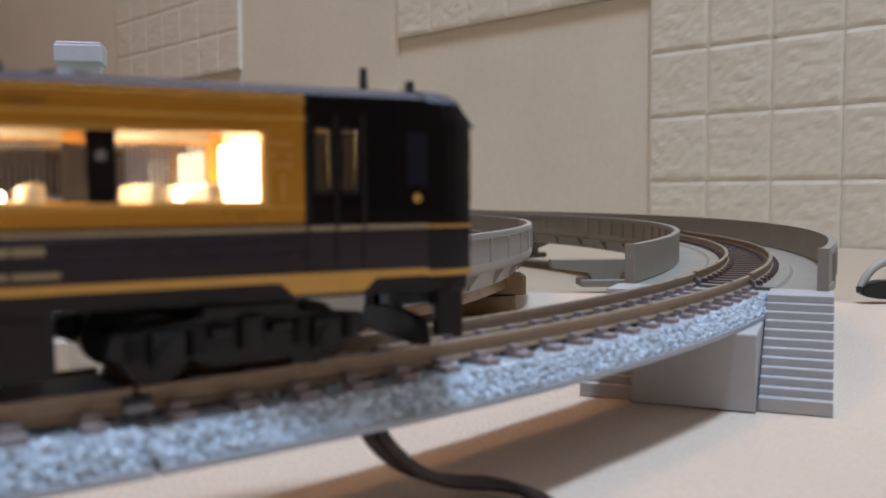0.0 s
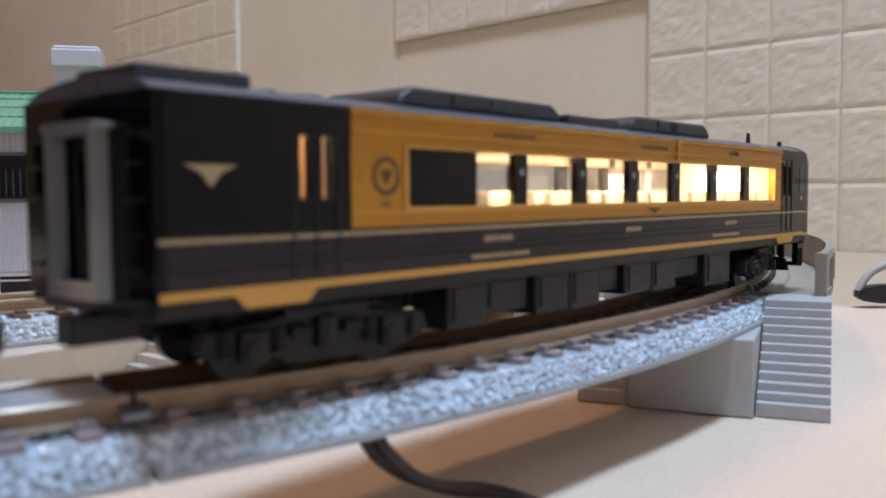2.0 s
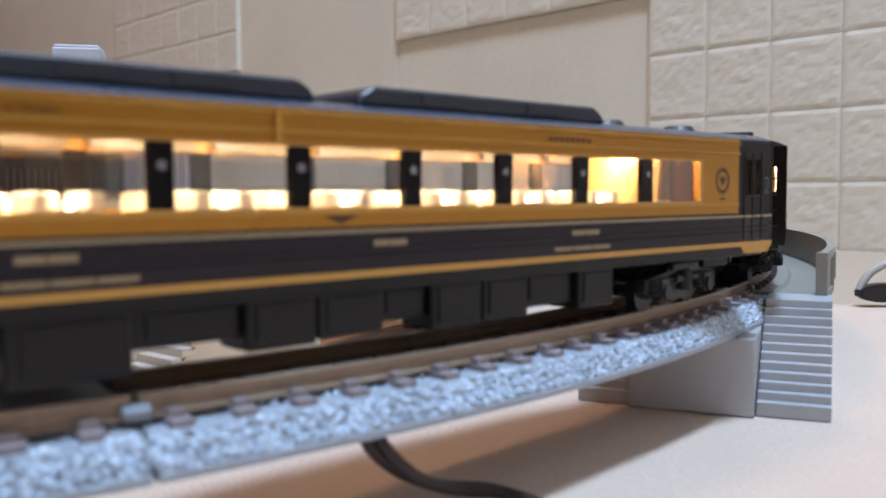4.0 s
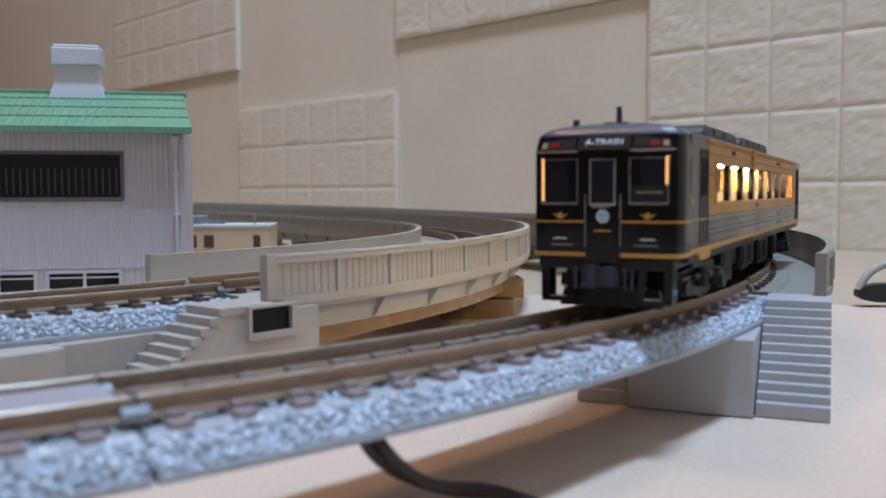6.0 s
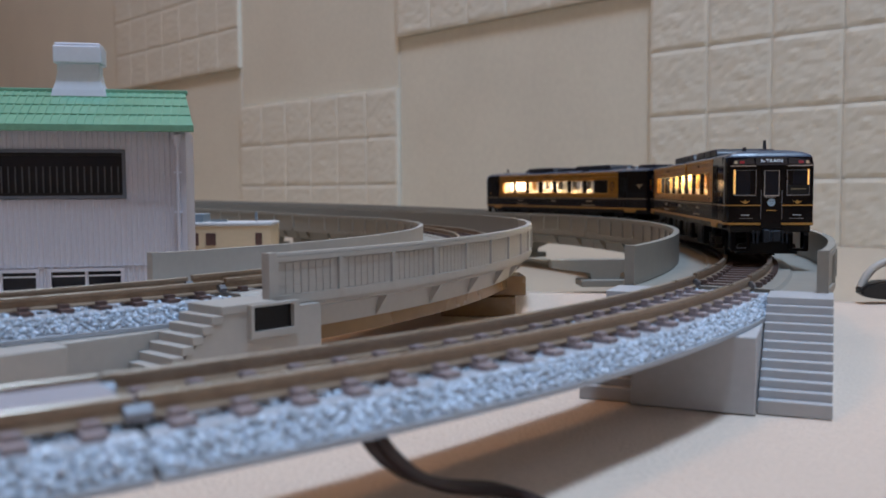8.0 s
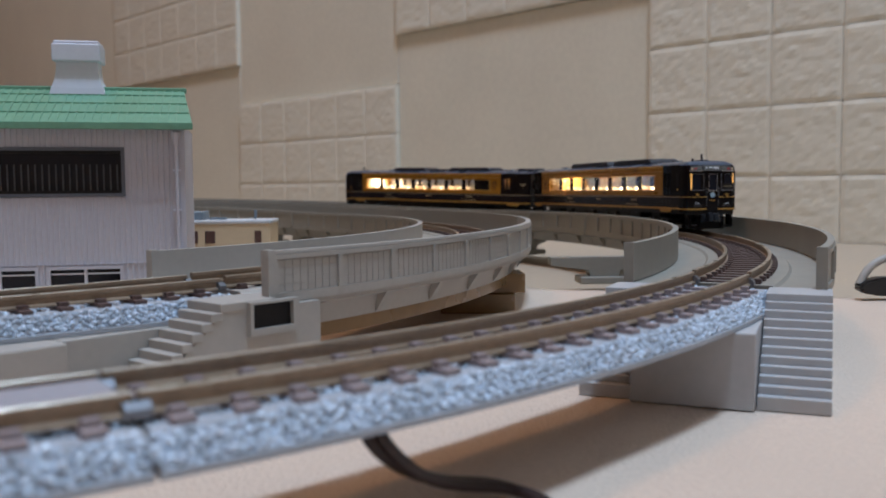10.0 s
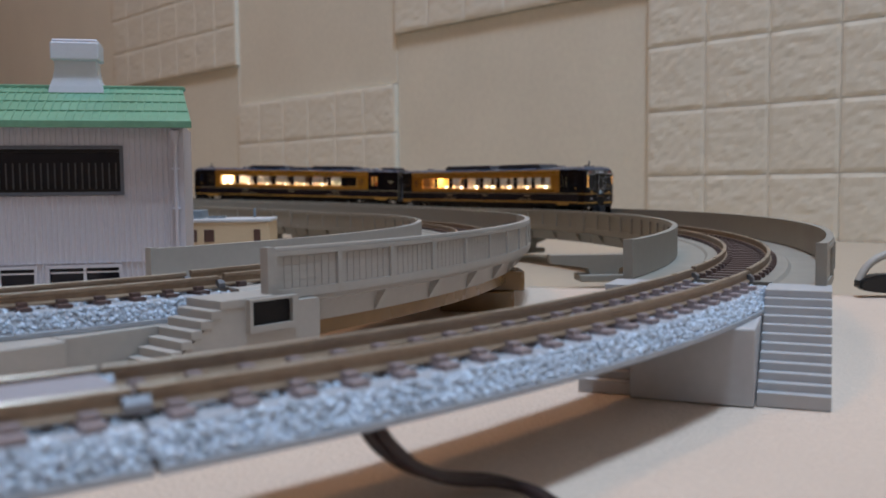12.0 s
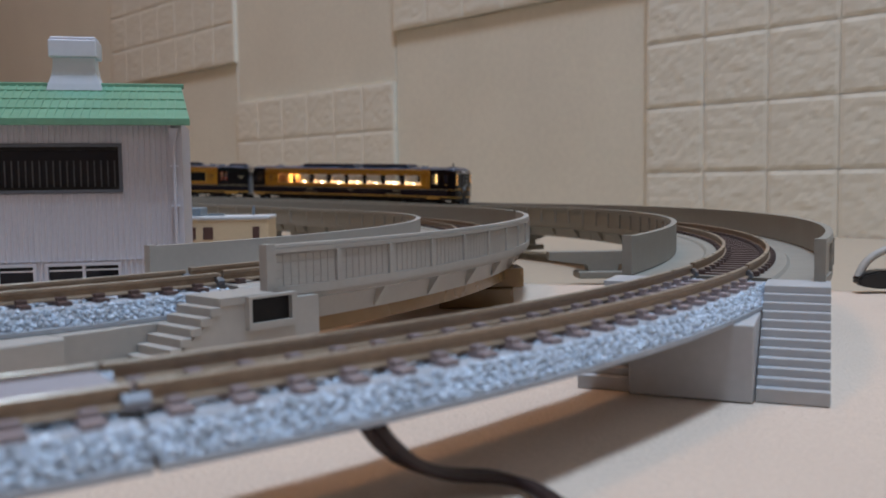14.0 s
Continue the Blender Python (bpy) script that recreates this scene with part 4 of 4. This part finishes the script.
def interior(t, X, windows, gold0, gold1, lead):
    quick("interior_ceiling", M_CREAM, t, (X(CAR - 5), X(5.5), -8.6, 8.6, 21.4, 22.0))
    quick("cab_partition", M_CREAM, t, (X(18.0), X(17.4), -8.5, 8.5, 9.6, 21.4), label="warm lit bulkhead")
    quick("end_partition", M_WOODIN, t, (X(gold1), X(gold1 - 0.6), -8.5, 8.5, 9.6, 21.4))
    # light strip along the ceiling
    for a, b in windows:
        u = (a + b) / 2
        quick("ceiling_led", M_LED, t, (X(u + 1.1), X(u - 1.1), -1.6, 1.6, 21.15, 21.4), label="warm white light")
        # liner strips, added to cover the brightly lit band above the windows
        for q in (-1, 1):
            quick("inner_liner", M_TRIM, t, (X(b), X(a), min(q * 7.6, q * 8.6), max(q * 7.6, q * 8.6), 20.1, 21.3))
        # added glowing balls, standing in for reflected light along the window sills
        for q in (-1, 1) if lead or (a, b) != windows[-1] else ():
            bm = bmesh.new()
            bmesh.ops.create_icosphere(bm, subdivisions=2, radius=0.42 * MM, matrix=pose(X(u + 0.4) * MM, q * 6.9 * MM, 15.0 * MM))
            part("sill_glow", bm, M_SILLGLOW, t, "added glowing ball for the light at the sill")
    quick("end_led_panel", M_LEDEND, t, (X(19.4), X(18.05), -4.2, 4.2, 14.5, 19.5), label="bright warm light at the bulkhead")
    for u in (gold1 + 5.0, 13.4):
        quick("vestibule_led", M_VLED, t, (X(u + 0.5), X(u - 0.5), -0.6, 0.6, 21.15, 21.4))
    quick("vestibule_wall", M_CREAM, t, (X(17.2), X(16.4), -5, 5, 9.6, 21.1), label="cream wall beside the cab door")
    # seats and tables
    bm = bmesh.new()
    box(bm, -2.2 * MM, 2.2 * MM, -2.9 * MM, 2.9 * MM, 9.6 * MM, 13.0 * MM, 0.35 * MM)
    box(bm, -2.4 * MM, -1.0 * MM, -2.9 * MM, 2.9 * MM, 12.8 * MM, 16.0 * MM, 0.45 * MM)
    me = mesh_of("seat", bm, M_SEAT)
    for i, (a, b) in enumerate(windows):
        for s in (-1, 1):
            for u, d in ((a + 1.6, 0), (b - 1.6, 180)):
                if not lead and i >= len(windows) - 1:
                    continue
                ob = new("seat", me)
                ob.parent = t
                ob.matrix_local = pose(X(u) * MM, s * 5.2 * MM, 0, 0, 0, d)
            quick("table", M_CREAM, t, (X((a + b) / 2 + 1.4), X((a + b) / 2 - 1.4), s * 5.2 - 2.6, s * 5.2 + 2.6, 14.3, 14.7), bev=0.1)
    if not lead:
        a, b = windows[-1]
        bm = bmesh.new()
        for i in range(9):
            box(bm, X(a + 3 + i * 0.35) * MM, X(a + 2.2 + i * 0.35) * MM, 1 * MM, 6.5 * MM, (14.6 + i * 0.6) * MM, (14.85 + i * 0.6) * MM)
        part("slatted_screen", bm, M_WOODIN, t, "slatted amber wooden screen")
        bm = bmesh.new()
        for i in range(2):
            prism(bm, [(p * MM, q * MM) for p, q in ((X(a + 6.0 + i * 1.8), 13), (X(a + 6.9 + i * 1.8), 13), (X(a + 7.6 + i * 1.8), 21), (X(a + 6.7 + i * 1.8), 21))], "y", -6 * MM, 6 * MM)
        part("bar_screen", bm, M_WOODIN, t, "slanted amber wooden boards")
    if lead:
        quick("orange_locker", M_ORANGE, t, (X(gold1 + 6.6), X(gold1 + 1.6), -4, 4, 9.6, 17.2), label="bright orange cabinet behind the door windows")


def running_gear(t, X, hand):
    # boxes under the floor
    for u0, u1, z in ((34.5, 43.8, 1.5), (43.95, 53.4, 3.3), (53.5, 60.5, 2.1), (60.7, 68, 2.4), (68.2, 74, 3.2), (74.1, 81, 1.7), (81.2, 88, 1.9), (88.1, 96.5, 2.7), (96.7, 103.2, 1.9)):
        for s in (-1, 1):
            y0, y1 = sorted((s * 3.5, s * (8.5 if z < 2.5 else 7.6)))
            eq = quick("equipment_box", M_UNDER, t, (X(u1), X(u0), y0, y1, z, 7.4), bev=0.3)
            w = u1 - u0
            quick("lid", M_UNDER, eq, (X(u1 - 0.12 * w), X(u0 + 0.12 * w), *sorted((s * 7.4, abs(y1 if s > 0 else y0) * s + s * 0.18)), z + 0.8, 6.2), bev=0.08)
    quick("silencer", M_UNDER, t, (X(70), X(60), -3, 3, 2.4, 7))
    for c, k in ((CAR / 2 - BOGIE, 1), (CAR / 2 + BOGIE, -1)):
        a = hand * k * math.degrees(math.asin(BOGIE / 282.0))
        b = new("bogie")
        b.parent = t
        b.empty_display_size = 0.005
        b.matrix_local = pose(X(c) * MM, 0, 0, 0, 0, a)
        tagged(b, "black plastic bogie with two wheelsets")
        bm = bmesh.new()
        for s in (-1, 1):
            pts = [(-11.5, 3.0), (-9.5, 2.0), (-5.0, 2.2), (-3.2, 1.4), (3.2, 1.4), (5.0, 2.2), (9.5, 2.0), (11.5, 3.0), (11, 4.6), (5, 5.2), (3, 6.0), (-3, 6.0), (-5, 5.2), (-11, 4.6)]
            prism(bm, [(p * MM, q * MM) for p, q in pts], "y", s * 6.4 * MM, s * 7.9 * MM)
            for x in (-7, 7):
                box(bm, (x - 1.3) * MM, (x + 1.3) * MM, (s * 8.3 - 0.5) * MM, (s * 8.3 + 0.5) * MM, 1.9 * MM, 4.6 * MM, 0.2 * MM)
            cyl(bm, pose(0, s * 8.2 * MM, 3.9 * MM), 1.0 * MM, 1.0 * MM, 2.6 * MM, 12)
            for x in (-7, 7):
                cyl(bm, pose(x * MM, s * 8.7 * MM, 2.9 * MM, 90), 1.0 * MM, 1.0 * MM, 0.9 * MM, 14)
                for d in (-2.3, 2.3):
                    for i in range(4):
                        cyl(bm, pose((x + d) * MM, s * 8.1 * MM, (2.7 + i * 0.55) * MM), 0.72 * MM, 0.72 * MM, 0.3 * MM, 10)
            box(bm, -4.2 * MM, 4.2 * MM, (s * 8.0 - 0.6) * MM, (s * 8.0 + 0.6) * MM, 5.3 * MM, 6.3 * MM, 0.25 * MM)
            for x in (-2.6, 2.6):
                cyl(bm, pose(x * MM, s * 8.3 * MM, 4.2 * MM, 0, 90), 0.55 * MM, 0.55 * MM, 1.8 * MM, 10)
        box(bm, -3 * MM, 3 * MM, -6.5 * MM, 6.5 * MM, 4.2 * MM, 6.4 * MM)
        part("bogie_frame", bm, M_UNDER, b)
        for x in (-7, 7):
            bm = bmesh.new()
            for s in (-1, 1):
                cyl(bm, pose(x * MM, s * 5.0 * MM, 2.9 * MM, 90), 2.85 * MM, 2.85 * MM, 1.3 * MM, 24)
            cyl(bm, pose(x * MM, 0, 2.9 * MM, 90), 0.6 * MM, 0.6 * MM, 10 * MM, 10)
            part("wheelset", bm, M_UNDER, b)


LEAD_WIN = [(19.4, 30.2), (32.2, 42.6), (44.7, 54.9), (57.3, 67.1), (69.3, 79.4), (81.5, 91.5), (93.6, 99.8)]
REAR_WIN = [(121.8 - 12.5 * (8 - i), 121.8 - 12.5 * (8 - i) + 10.5) for i in range(8)]
lead_car = railcar("railcar", "gold and black model railcar with warm lit windows, leading the train", LEAD_WIN, (99.8, 110.2), 16.0, 117.2, True)
rear_car = railcar("railcar", "gold and black model railcar with warm lit windows, trailing", REAR_WIN, None, 16.0, 129.6, False)


# ---- buildings beside the track ----
def shed():
    t = thing("engine_shed", -0.0622, 0.228, -0.0033, 12, label="lilac-grey corrugated model depot with a green roof", category="model building")
    W, D, H = 150, 34, 52.5        # local x runs to -W, y back
    bm = bmesh.new()
    # front wall in strips round the openings
    wins = [(-56, -18.5, 35.6, 46.2), (-118, -66, 35.6, 46.2), (-36.0, -19.5, 5.2, 16.6), (-56.0, -39.5, 5.2, 16.6), (-76.0, -59.5, 5.2, 16.6), (-96.0, -79.5, 5.2, 16.6)]
    plate(bm, (-W, -3.3), (3.4, H), 0, 1.5, lambda u, v, w: (u * MM, w * MM, v * MM), wins)
    part("front_wall", bm, M_SIDING, t)
    bm = bmesh.new()
    x = -4.2
    while x > -W:
        m = x - 0.5
        holes = sorted((w[2] - 0.9, w[3] + 0.9) for w in wins if w[0] - 1.0 < m < w[1] + 1.0)
        z = 3.4
        for a, b in holes + [(H, H)]:
            if a > z:
                prism(bm, [((x) * MM, 0), ((x - 0.7) * MM, 0), ((x - 0.5) * MM, -0.26 * MM), ((x - 0.2) * MM, -0.26 * MM)], "z", z * MM, a * MM)
            z = b
        x -= 1.32
    part("corrugation", bm, M_SIDING, t, "vertical corrugated siding ribs")
    quick("seam", M_SIDING, t, (-W, -3.3, -0.36, 0.1, 34.2, 34.45), (-W, -3.3, -0.36, 0.1, 17.9, 18.1))
    for a, b, z0, z1 in wins:
        bm = bmesh.new()
        fr = 0.8
        for q in ((a - fr, b + fr, z0 - fr, z0), (a - fr, b + fr, z1, z1 + fr), (a - fr, a, z0, z1), (b, b + fr, z0, z1)):
            box(bm, q[0] * MM, q[1] * MM, -0.55 * MM, 1.0 * MM, q[2] * MM, q[3] * MM)
        w = part("window", bm, mat_frame if z1 > 30 else M_SIDING, t, "framed window")
        quick("pane", M_DARKGLASS, w, (a, b, 0.7, 0.95, z0, z1), label="dark window pane")
        if z1 > 30:
            quick("louvre", M_UNDER, w, (a, b, 0.2, 0.5, z1 - 0.8, z1), (a, b, 0.2, 0.5, z0, z0 + 0.7))
            bm = bmesh.new()
            box(bm, 0, 0.35 * MM, 0.4 * MM, 0.7 * MM, (z0 + 0.7) * MM, (z1 - 3.4) * MM)
            me = mesh_of("mullion", bm, mat_mull)
            k = a + 1
            while k < b:
                ob = new("mullion", me)
                ob.parent = w
                ob.location.x = k * MM
                k += 1.6
        else:
            m = (a + b) / 2
            quick("mullion", M_VENT, w, (m - 0.35, m + 0.35, -0.1, 0.7, z0, z1), (a, b, -0.1, 0.7, z1 - 1.3, z1 - 0.9))
    quick("side_wall", M_SIDING, t, (-4.8, -3.3, 0, D, 3.4, H), label="smooth lilac-grey end wall")
    quick("side_wall", M_SIDING, t, (-W, -W + 1.5, 0, D, 3.4, H))
    quick("back_wall", M_SIDING, t, (-W + 1.5, -4.8, D - 1.5, D, 3.4, H))
    bm = bmesh.new()
    prism(bm, [(0, H * MM), (D * MM, H * MM), (D / 2 * MM, (H + 8.6) * MM)], "x", -6.4 * MM, -5.4 * MM)
    part("gable", bm, M_SIDING, t)
    # roof: two sloping sheets with ribs
    for s in (0, 1):
        bm = bmesh.new()
        y0, y1 = (-3.0, D / 2) if s == 0 else (D + 3.0, D / 2)
        prism(bm, [(y0 * MM, (H - 0.9) * MM), (y0 * MM, (H + 0.4) * MM), (y1 * MM, (H + 10.8) * MM), (y1 * MM, (H + 9.4) * MM)], "x", (-W - 2) * MM, (-0.9 if s == 0 else -4.5) * MM)
        for v in bm.verts:
            if v.co.x > -2 * MM and v.co.z > (H + 5) * MM:
                v.co.x -= 3.2 * MM
        rf = part("roof_slope", bm, M_GREENROOF, t, "green ribbed roof sheet")
        bm = bmesh.new()
        prism(bm, [(y0 * MM, (H + 0.3) * MM), (y0 * MM, (H + 0.62) * MM), (y1 * MM, (H + 11.02) * MM), (y1 * MM, (H + 10.7) * MM)], "x", -0.5 * MM, 0)
        me = mesh_of("roof_rib", bm, M_GREENROOF)
        x = -4.8
        while x > -W - 1.4:
            ob = new("roof_rib", me)
            ob.parent = rf
            ob.location.x = x * MM
            x -= 2.0
        for f in (0.28, 0.55, 0.8):
            bm = bmesh.new()
            yy, zz = y0 + (y1 - y0) * f, H + 0.4 + 10.4 * f
            box(bm, (-W - 2) * MM, ((-1.0 if s == 0 else -4.6) - 3.2 * f * (1 - s)) * MM, (yy - 0.3) * MM, (yy + 0.3) * MM, (zz - 0.3) * MM, (zz + 0.22) * MM)
            part("sheet_lap", bm, M_GREENROOF, rf)
    quick("ridge_cap", M_GREENROOF, t, (-W - 2, -3.4, D / 2 - 1.2, D / 2 + 1.2, H + 9.9, H + 11.2), bev=0.3)
    quick("gutter", M_GREENROOF, t, (-W - 2, -0.8, -3.6, -2.8, H - 1.2, H + 0.6), bev=0.2)
    # downpipe at the corner
    bm = bmesh.new()
    cyl(bm, pose(-5.1 * MM, -1.3 * MM, (H - 2) / 2 * MM), 0.5 * MM, 0.5 * MM, (H - 4) * MM, 10)
    cyl(bm, pose(-5.1 * MM, -1.3 * MM, (H - 3.4) * MM), 0.55 * MM, 1.3 * MM, 3.2 * MM, 10)
    dp = part("downpipe", bm, M_SIDING, t, "grey rainwater pipe with a hopper")
    for z in (41, 31, 20, 9):
        quick("pipe_clip", M_VENT, dp, (-6.1, -4.1, -1.6, 0, z, z + 0.5))
    quick("corner_trim", M_SIDING, t, (-4.8, -3.1, -0.6, 1.4, 3.4, H))
    # ventilator on the ridge
    bm = bmesh.new()
    c, y = -30.6, D / 2
    rings = [(6.9, 8.6), (6.4, 10.6), (5.6, 12.8), (5.2, 15.2), (5.1, 18.6)]
    prev = None
    for hw, z in rings:
        cur = [bm.verts.new(((c + a * hw) * MM, (y + b * hw * 0.6) * MM, (H + z) * MM)) for a, b in ((-1, -1), (1, -1), (1, 1), (-1, 1))]
        if prev:
            for i in range(4):
                bm.faces.new((prev[i], prev[(i + 1) % 4], cur[(i + 1) % 4], cur[i]))
        prev = cur
    bm.faces.new(prev)
    v = part("ventilator", bm, M_VENT, t, "white flared ridge ventilator")
    quick("ventilator_cap", M_VENT, v, (c - 6.0, c + 6.0, y - 4.4, y + 4.4, H + 17.4, H + 22.0), (c - 5.6, c + 5.6, y - 4.0, y + 4.0, H + 21.9, H + 22.8), bev=0.4)


mat_frame = mat("window_frame_blue_grey", (0.11, 0.12, 0.145), 0.45, vary=0.08)
mat_mull = mat("mullion_dark", (0.07, 0.07, 0.075), 0.5)
shed()


def parked_car():
    t = thing("parked_railcar", -0.0555, 0.288, -0.0045, 3, label="cream model railcar with small windows, parked on the floor", category="model railcar")
    quick("body", M_BEIGE, t, (-90, 0, 0, 19, 8.5, 27), bev=0.6)
    quick("roof_edge", mat_pale, t, (-90, 0.2, -0.3, 19.3, 26.4, 27.6), bev=0.4)
    quick("roof_unit", M_BLUEGREY, t, (-31, -22.5, 4, 15, 27.2, 30.4), bev=0.4)
    quick("roof_rail", M_BLUEGREY, t, (-21, -15.5, 7, 9, 27.2, 28.3))
    quick("roof_post", M_BLUEGREY, t, (-6.4, -5.7, 8, 9, 27.2, 30.8))
    for x in (-26.5, -21.0, -5.2, -40, -46):
        w = 3.2 if x != -5.2 else 2.2
        quick("window", mat_brownwin, t, (x, x + w, -0.35, 0.4, 20.2, 24.2), bev=0.2, label="small brown-framed window")
    quick("underframe", M_UNDER, t, (-88, -2, 2, 17, 4.5, 8.5))


mat_pale = mat("pale_roof_edge", (0.55, 0.56, 0.58), 0.5)
mat_brownwin = mat("brown_window", (0.10, 0.055, 0.045), 0.3)
parked_car()


# ---- small things on the floor ----
def tube(name, pts, rad, material, parent, res=6):
    cu = bpy.data.curves.new(name, "CURVE")
    cu.dimensions, cu.bevel_depth, cu.bevel_resolution, cu.resolution_u = "3D", rad, 3, res
    sp = cu.splines.new("NURBS")
    sp.points.add(len(pts) - 1)
    for q, c in zip(sp.points, pts):
        q.co = (*c, 1)
    sp.use_endpoint_u, sp.order_u = True, 3
    ob = new(name, cu)
    dg = bpy.context.evaluated_depsgraph_get()
    me = bpy.data.meshes.new_from_object(ob.evaluated_get(dg))
    bpy.data.objects.remove(ob)
    me.materials.clear()
    me.materials.append(material)
    me.shade_smooth()
    ob = new(name, me)
    ob.parent = parent
    return ob


def blocks():
    t = thing("wooden_block", -0.0005, 0.238, 0, -4, label="wooden block under the viaduct, train's amber light in its colour", category="block", group="blocks under the viaduct")
    quick("block", M_TAN, t, (0, 20, 0, 12, -0.9, 4.4), bev=0.3)
    copy_thing(t, pose(0.0025, 0.2385, 0.0053, 0, 0, 3))


blocks()


def feeder():
    t = thing("feeder_cable", label="dark brown twin feeder wire coming from under the track", category="cable")
    for d in (0.0, 0.0013):
        tube("wire", [(-0.0088 + d, 0.0850, 0.0109), (-0.0078 + d, 0.0830, 0.0106), (-0.0070 + d, 0.0820, 0.0093), (-0.0056 + d, 0.0838, 0.0070), (-0.0036 + d, 0.0880 - d, 0.0043), (0.0000 + d, 0.0925 - d, 0.0017), (0.0060 + d, 0.0955 - d, 0.0006), (0.0110 + d, 0.089 - d, 0.0004), (0.018 + d, 0.06, 0.0004)], 0.00066, M_CABLE, t)


feeder()


def odds():
    t = thing("pliers", 0.1225, 0.262, -0.0005, -6, label="black-handled hobby pliers lying on the floor", category="pliers")
    bm = bmesh.new()
    pts = [(0, 3.2), (1.4, 5.0), (6, 6.2), (40, 7.0), (40, 1.5), (6, 0.8), (1.2, 1.6)]
    prism(bm, [(p * MM, q * MM) for p, q in pts], "y", -3 * MM, 3 * MM)
    bmesh.ops.bevel(bm, geom=bm.edges[:], offset=0.6 * MM, segments=2, affect="EDGES")
    part("handle", bm, M_RUBBER, t, "black rubber handle", smooth=False)
    tube("spring_wire", [(0.001, 0, 0.004), (0.003, 0.001, 0.0085), (0.009, 0.002, 0.0120), (0.018, 0.002, 0.0145), (0.035, 0.002, 0.0165)], 0.0012, M_WARMGREY, t)
    t = thing("plastic_connector", 0.0163, 0.243, 0, 20, label="small pale blue-grey plastic piece on the floor", category="connector")
    quick("piece", M_STONE, t, (-2.4, 2.4, -1.6, 1.6, -0.9, 2.2), bev=0.4)


odds()


# ---- wall tiles ----
def tiles():
    wall = bpy.data.objects["wall_north"]
    P = 0.0467
    shapes = []
    for k in range(6):
        bm = bmesh.new()
        n = 16
        g = {}
        h = P / 2 - 0.00022
        for i in range(n + 1):
            for j in range(n + 1):
                x, z = -h + 2 * h * i / n, -h + 2 * h * j / n
                edge = i in (0, n) or j in (0, n)
                f = Vector((x * 60 + 9 * k, z * 60, k * 3.3))
                y = -0.0024 if edge else -0.0029 - 0.0003 * noise.noise(f) - 0.0004 * noise.noise(f * 3.1) - 0.0003 * abs(noise.noise(f * 6.0))
                g[i, j] = bm.verts.new((x, y, z))
        for i in range(n):
            for j in range(n):
                bm.faces.new((g[i, j], g[i + 1, j], g[i + 1, j + 1], g[i, j + 1]))
        rim = [e for e in bm.edges if e.is_boundary]
        r = bmesh.ops.extrude_edge_only(bm, edges=rim)
        for v in r["geom"]:
            if isinstance(v, bmesh.types.BMVert):
                v.co.y = 0.0067
        shapes.append(mesh_of("tile", bm, M_TILE))
    rng = random.Random(3)
    W0 = -0.3651

    def lay(w0, w1, z0, z1):
        for i in range(w0, w1):
            for j in range(z0, z1):
                ob = new("tile", shapes[rng.randrange(6)])
                ob.parent = wall
                ob.matrix_local = pose(W0 + P * (i + 0.5), -0.0022, 0.0860 + P * (j + 0.5), 0, 180 * rng.randrange(2), 0)

    lay(0, 9, -2, 6)            # block beside the large plain panel
    lay(-12, -6, -2, 1)         # block left of it
    lay(-6, 0, 2, 6)            # above the plain panel
    lay(-19, -12, 2, 5)         # far block
    for w0, w1, z0, z1 in ((-6, 0, -2, 2), (-12, -6, 1, 6), (-19, -12, -2, 2), (-28, -19, -2, 6)):
        b = bmesh.new()
        box(b, W0 + P * w0 + 0.0006, W0 + P * w1 - 0.0006, -0.0008, 0.0042, 0.0860 + P * z0 + 0.0006, 0.0860 + P * z1 - 0.0006, 0.0008)
        part("plain_slab", b, M_TILE_PLAIN, wall, "large smooth cream slab")


tiles()


# ---- what moves ----
S_ROWS = [(0, -233.8), (1, -180.4), (2, -128.2), (3, -73.8), (6, 83.6), (7.5, 158.8), (11, 342.6), (12.5, 418.4), (14, 498.4)]


def run_at(t):
    """How far the train's head has come along the rails, in mm."""
    k = max(i for i in range(len(S_ROWS) - 1) if S_ROWS[i][0] <= t)
    slope = lambda i: (S_ROWS[min(i + 1, len(S_ROWS) - 1)][1] - S_ROWS[max(i - 1, 0)][1]) / (S_ROWS[min(i + 1, len(S_ROWS) - 1)][0] - S_ROWS[max(i - 1, 0)][0])
    (t0, s0), (t1, s1) = S_ROWS[k], S_ROWS[k + 1]
    d, u = t1 - t0, (t - t0) / (t1 - t0)
    return s0 * (2 * u ** 3 - 3 * u * u + 1) + s1 * (3 * u * u - 2 * u ** 3) + slope(k) * d * (u ** 3 - 2 * u * u + u) + slope(k + 1) * d * (u ** 3 - u * u)


def rail_at(s):
    """The place on the outer loop's centre line, s mm along it."""
    a = math.degrees(s * MM / R1)
    if a > A3:
        a = A3 + math.degrees((s * MM - R1 * radians(A3)) / R3)
        return Vector((*polar(EX, EY, R3, a), ZR + lift(R3, a)))
    return Vector((*polar(CX, CY, R1, a), ZR))


def car_pose(t, lead):
    s = run_at(t) - CAR * KX / 2 - (0 if lead else CAR * KX + GAP)
    p, q = rail_at(s + BOGIE), rail_at(s - BOGIE)
    if not lead:
        p, q = q, p
    m, d = (p + q) / 2, p - q
    return pose(m.x, m.y, m.z, 0, -math.degrees(math.asin(d.z / d.length)), math.degrees(math.atan2(d.y, d.x)))


def motions():
    times = [i * 0.5 for i in range(29)]
    walk(lead_car, [(t, car_pose(t, True)) for t in times])
    walk(rear_car, [(t, car_pose(t, False)) for t in times])


motions()
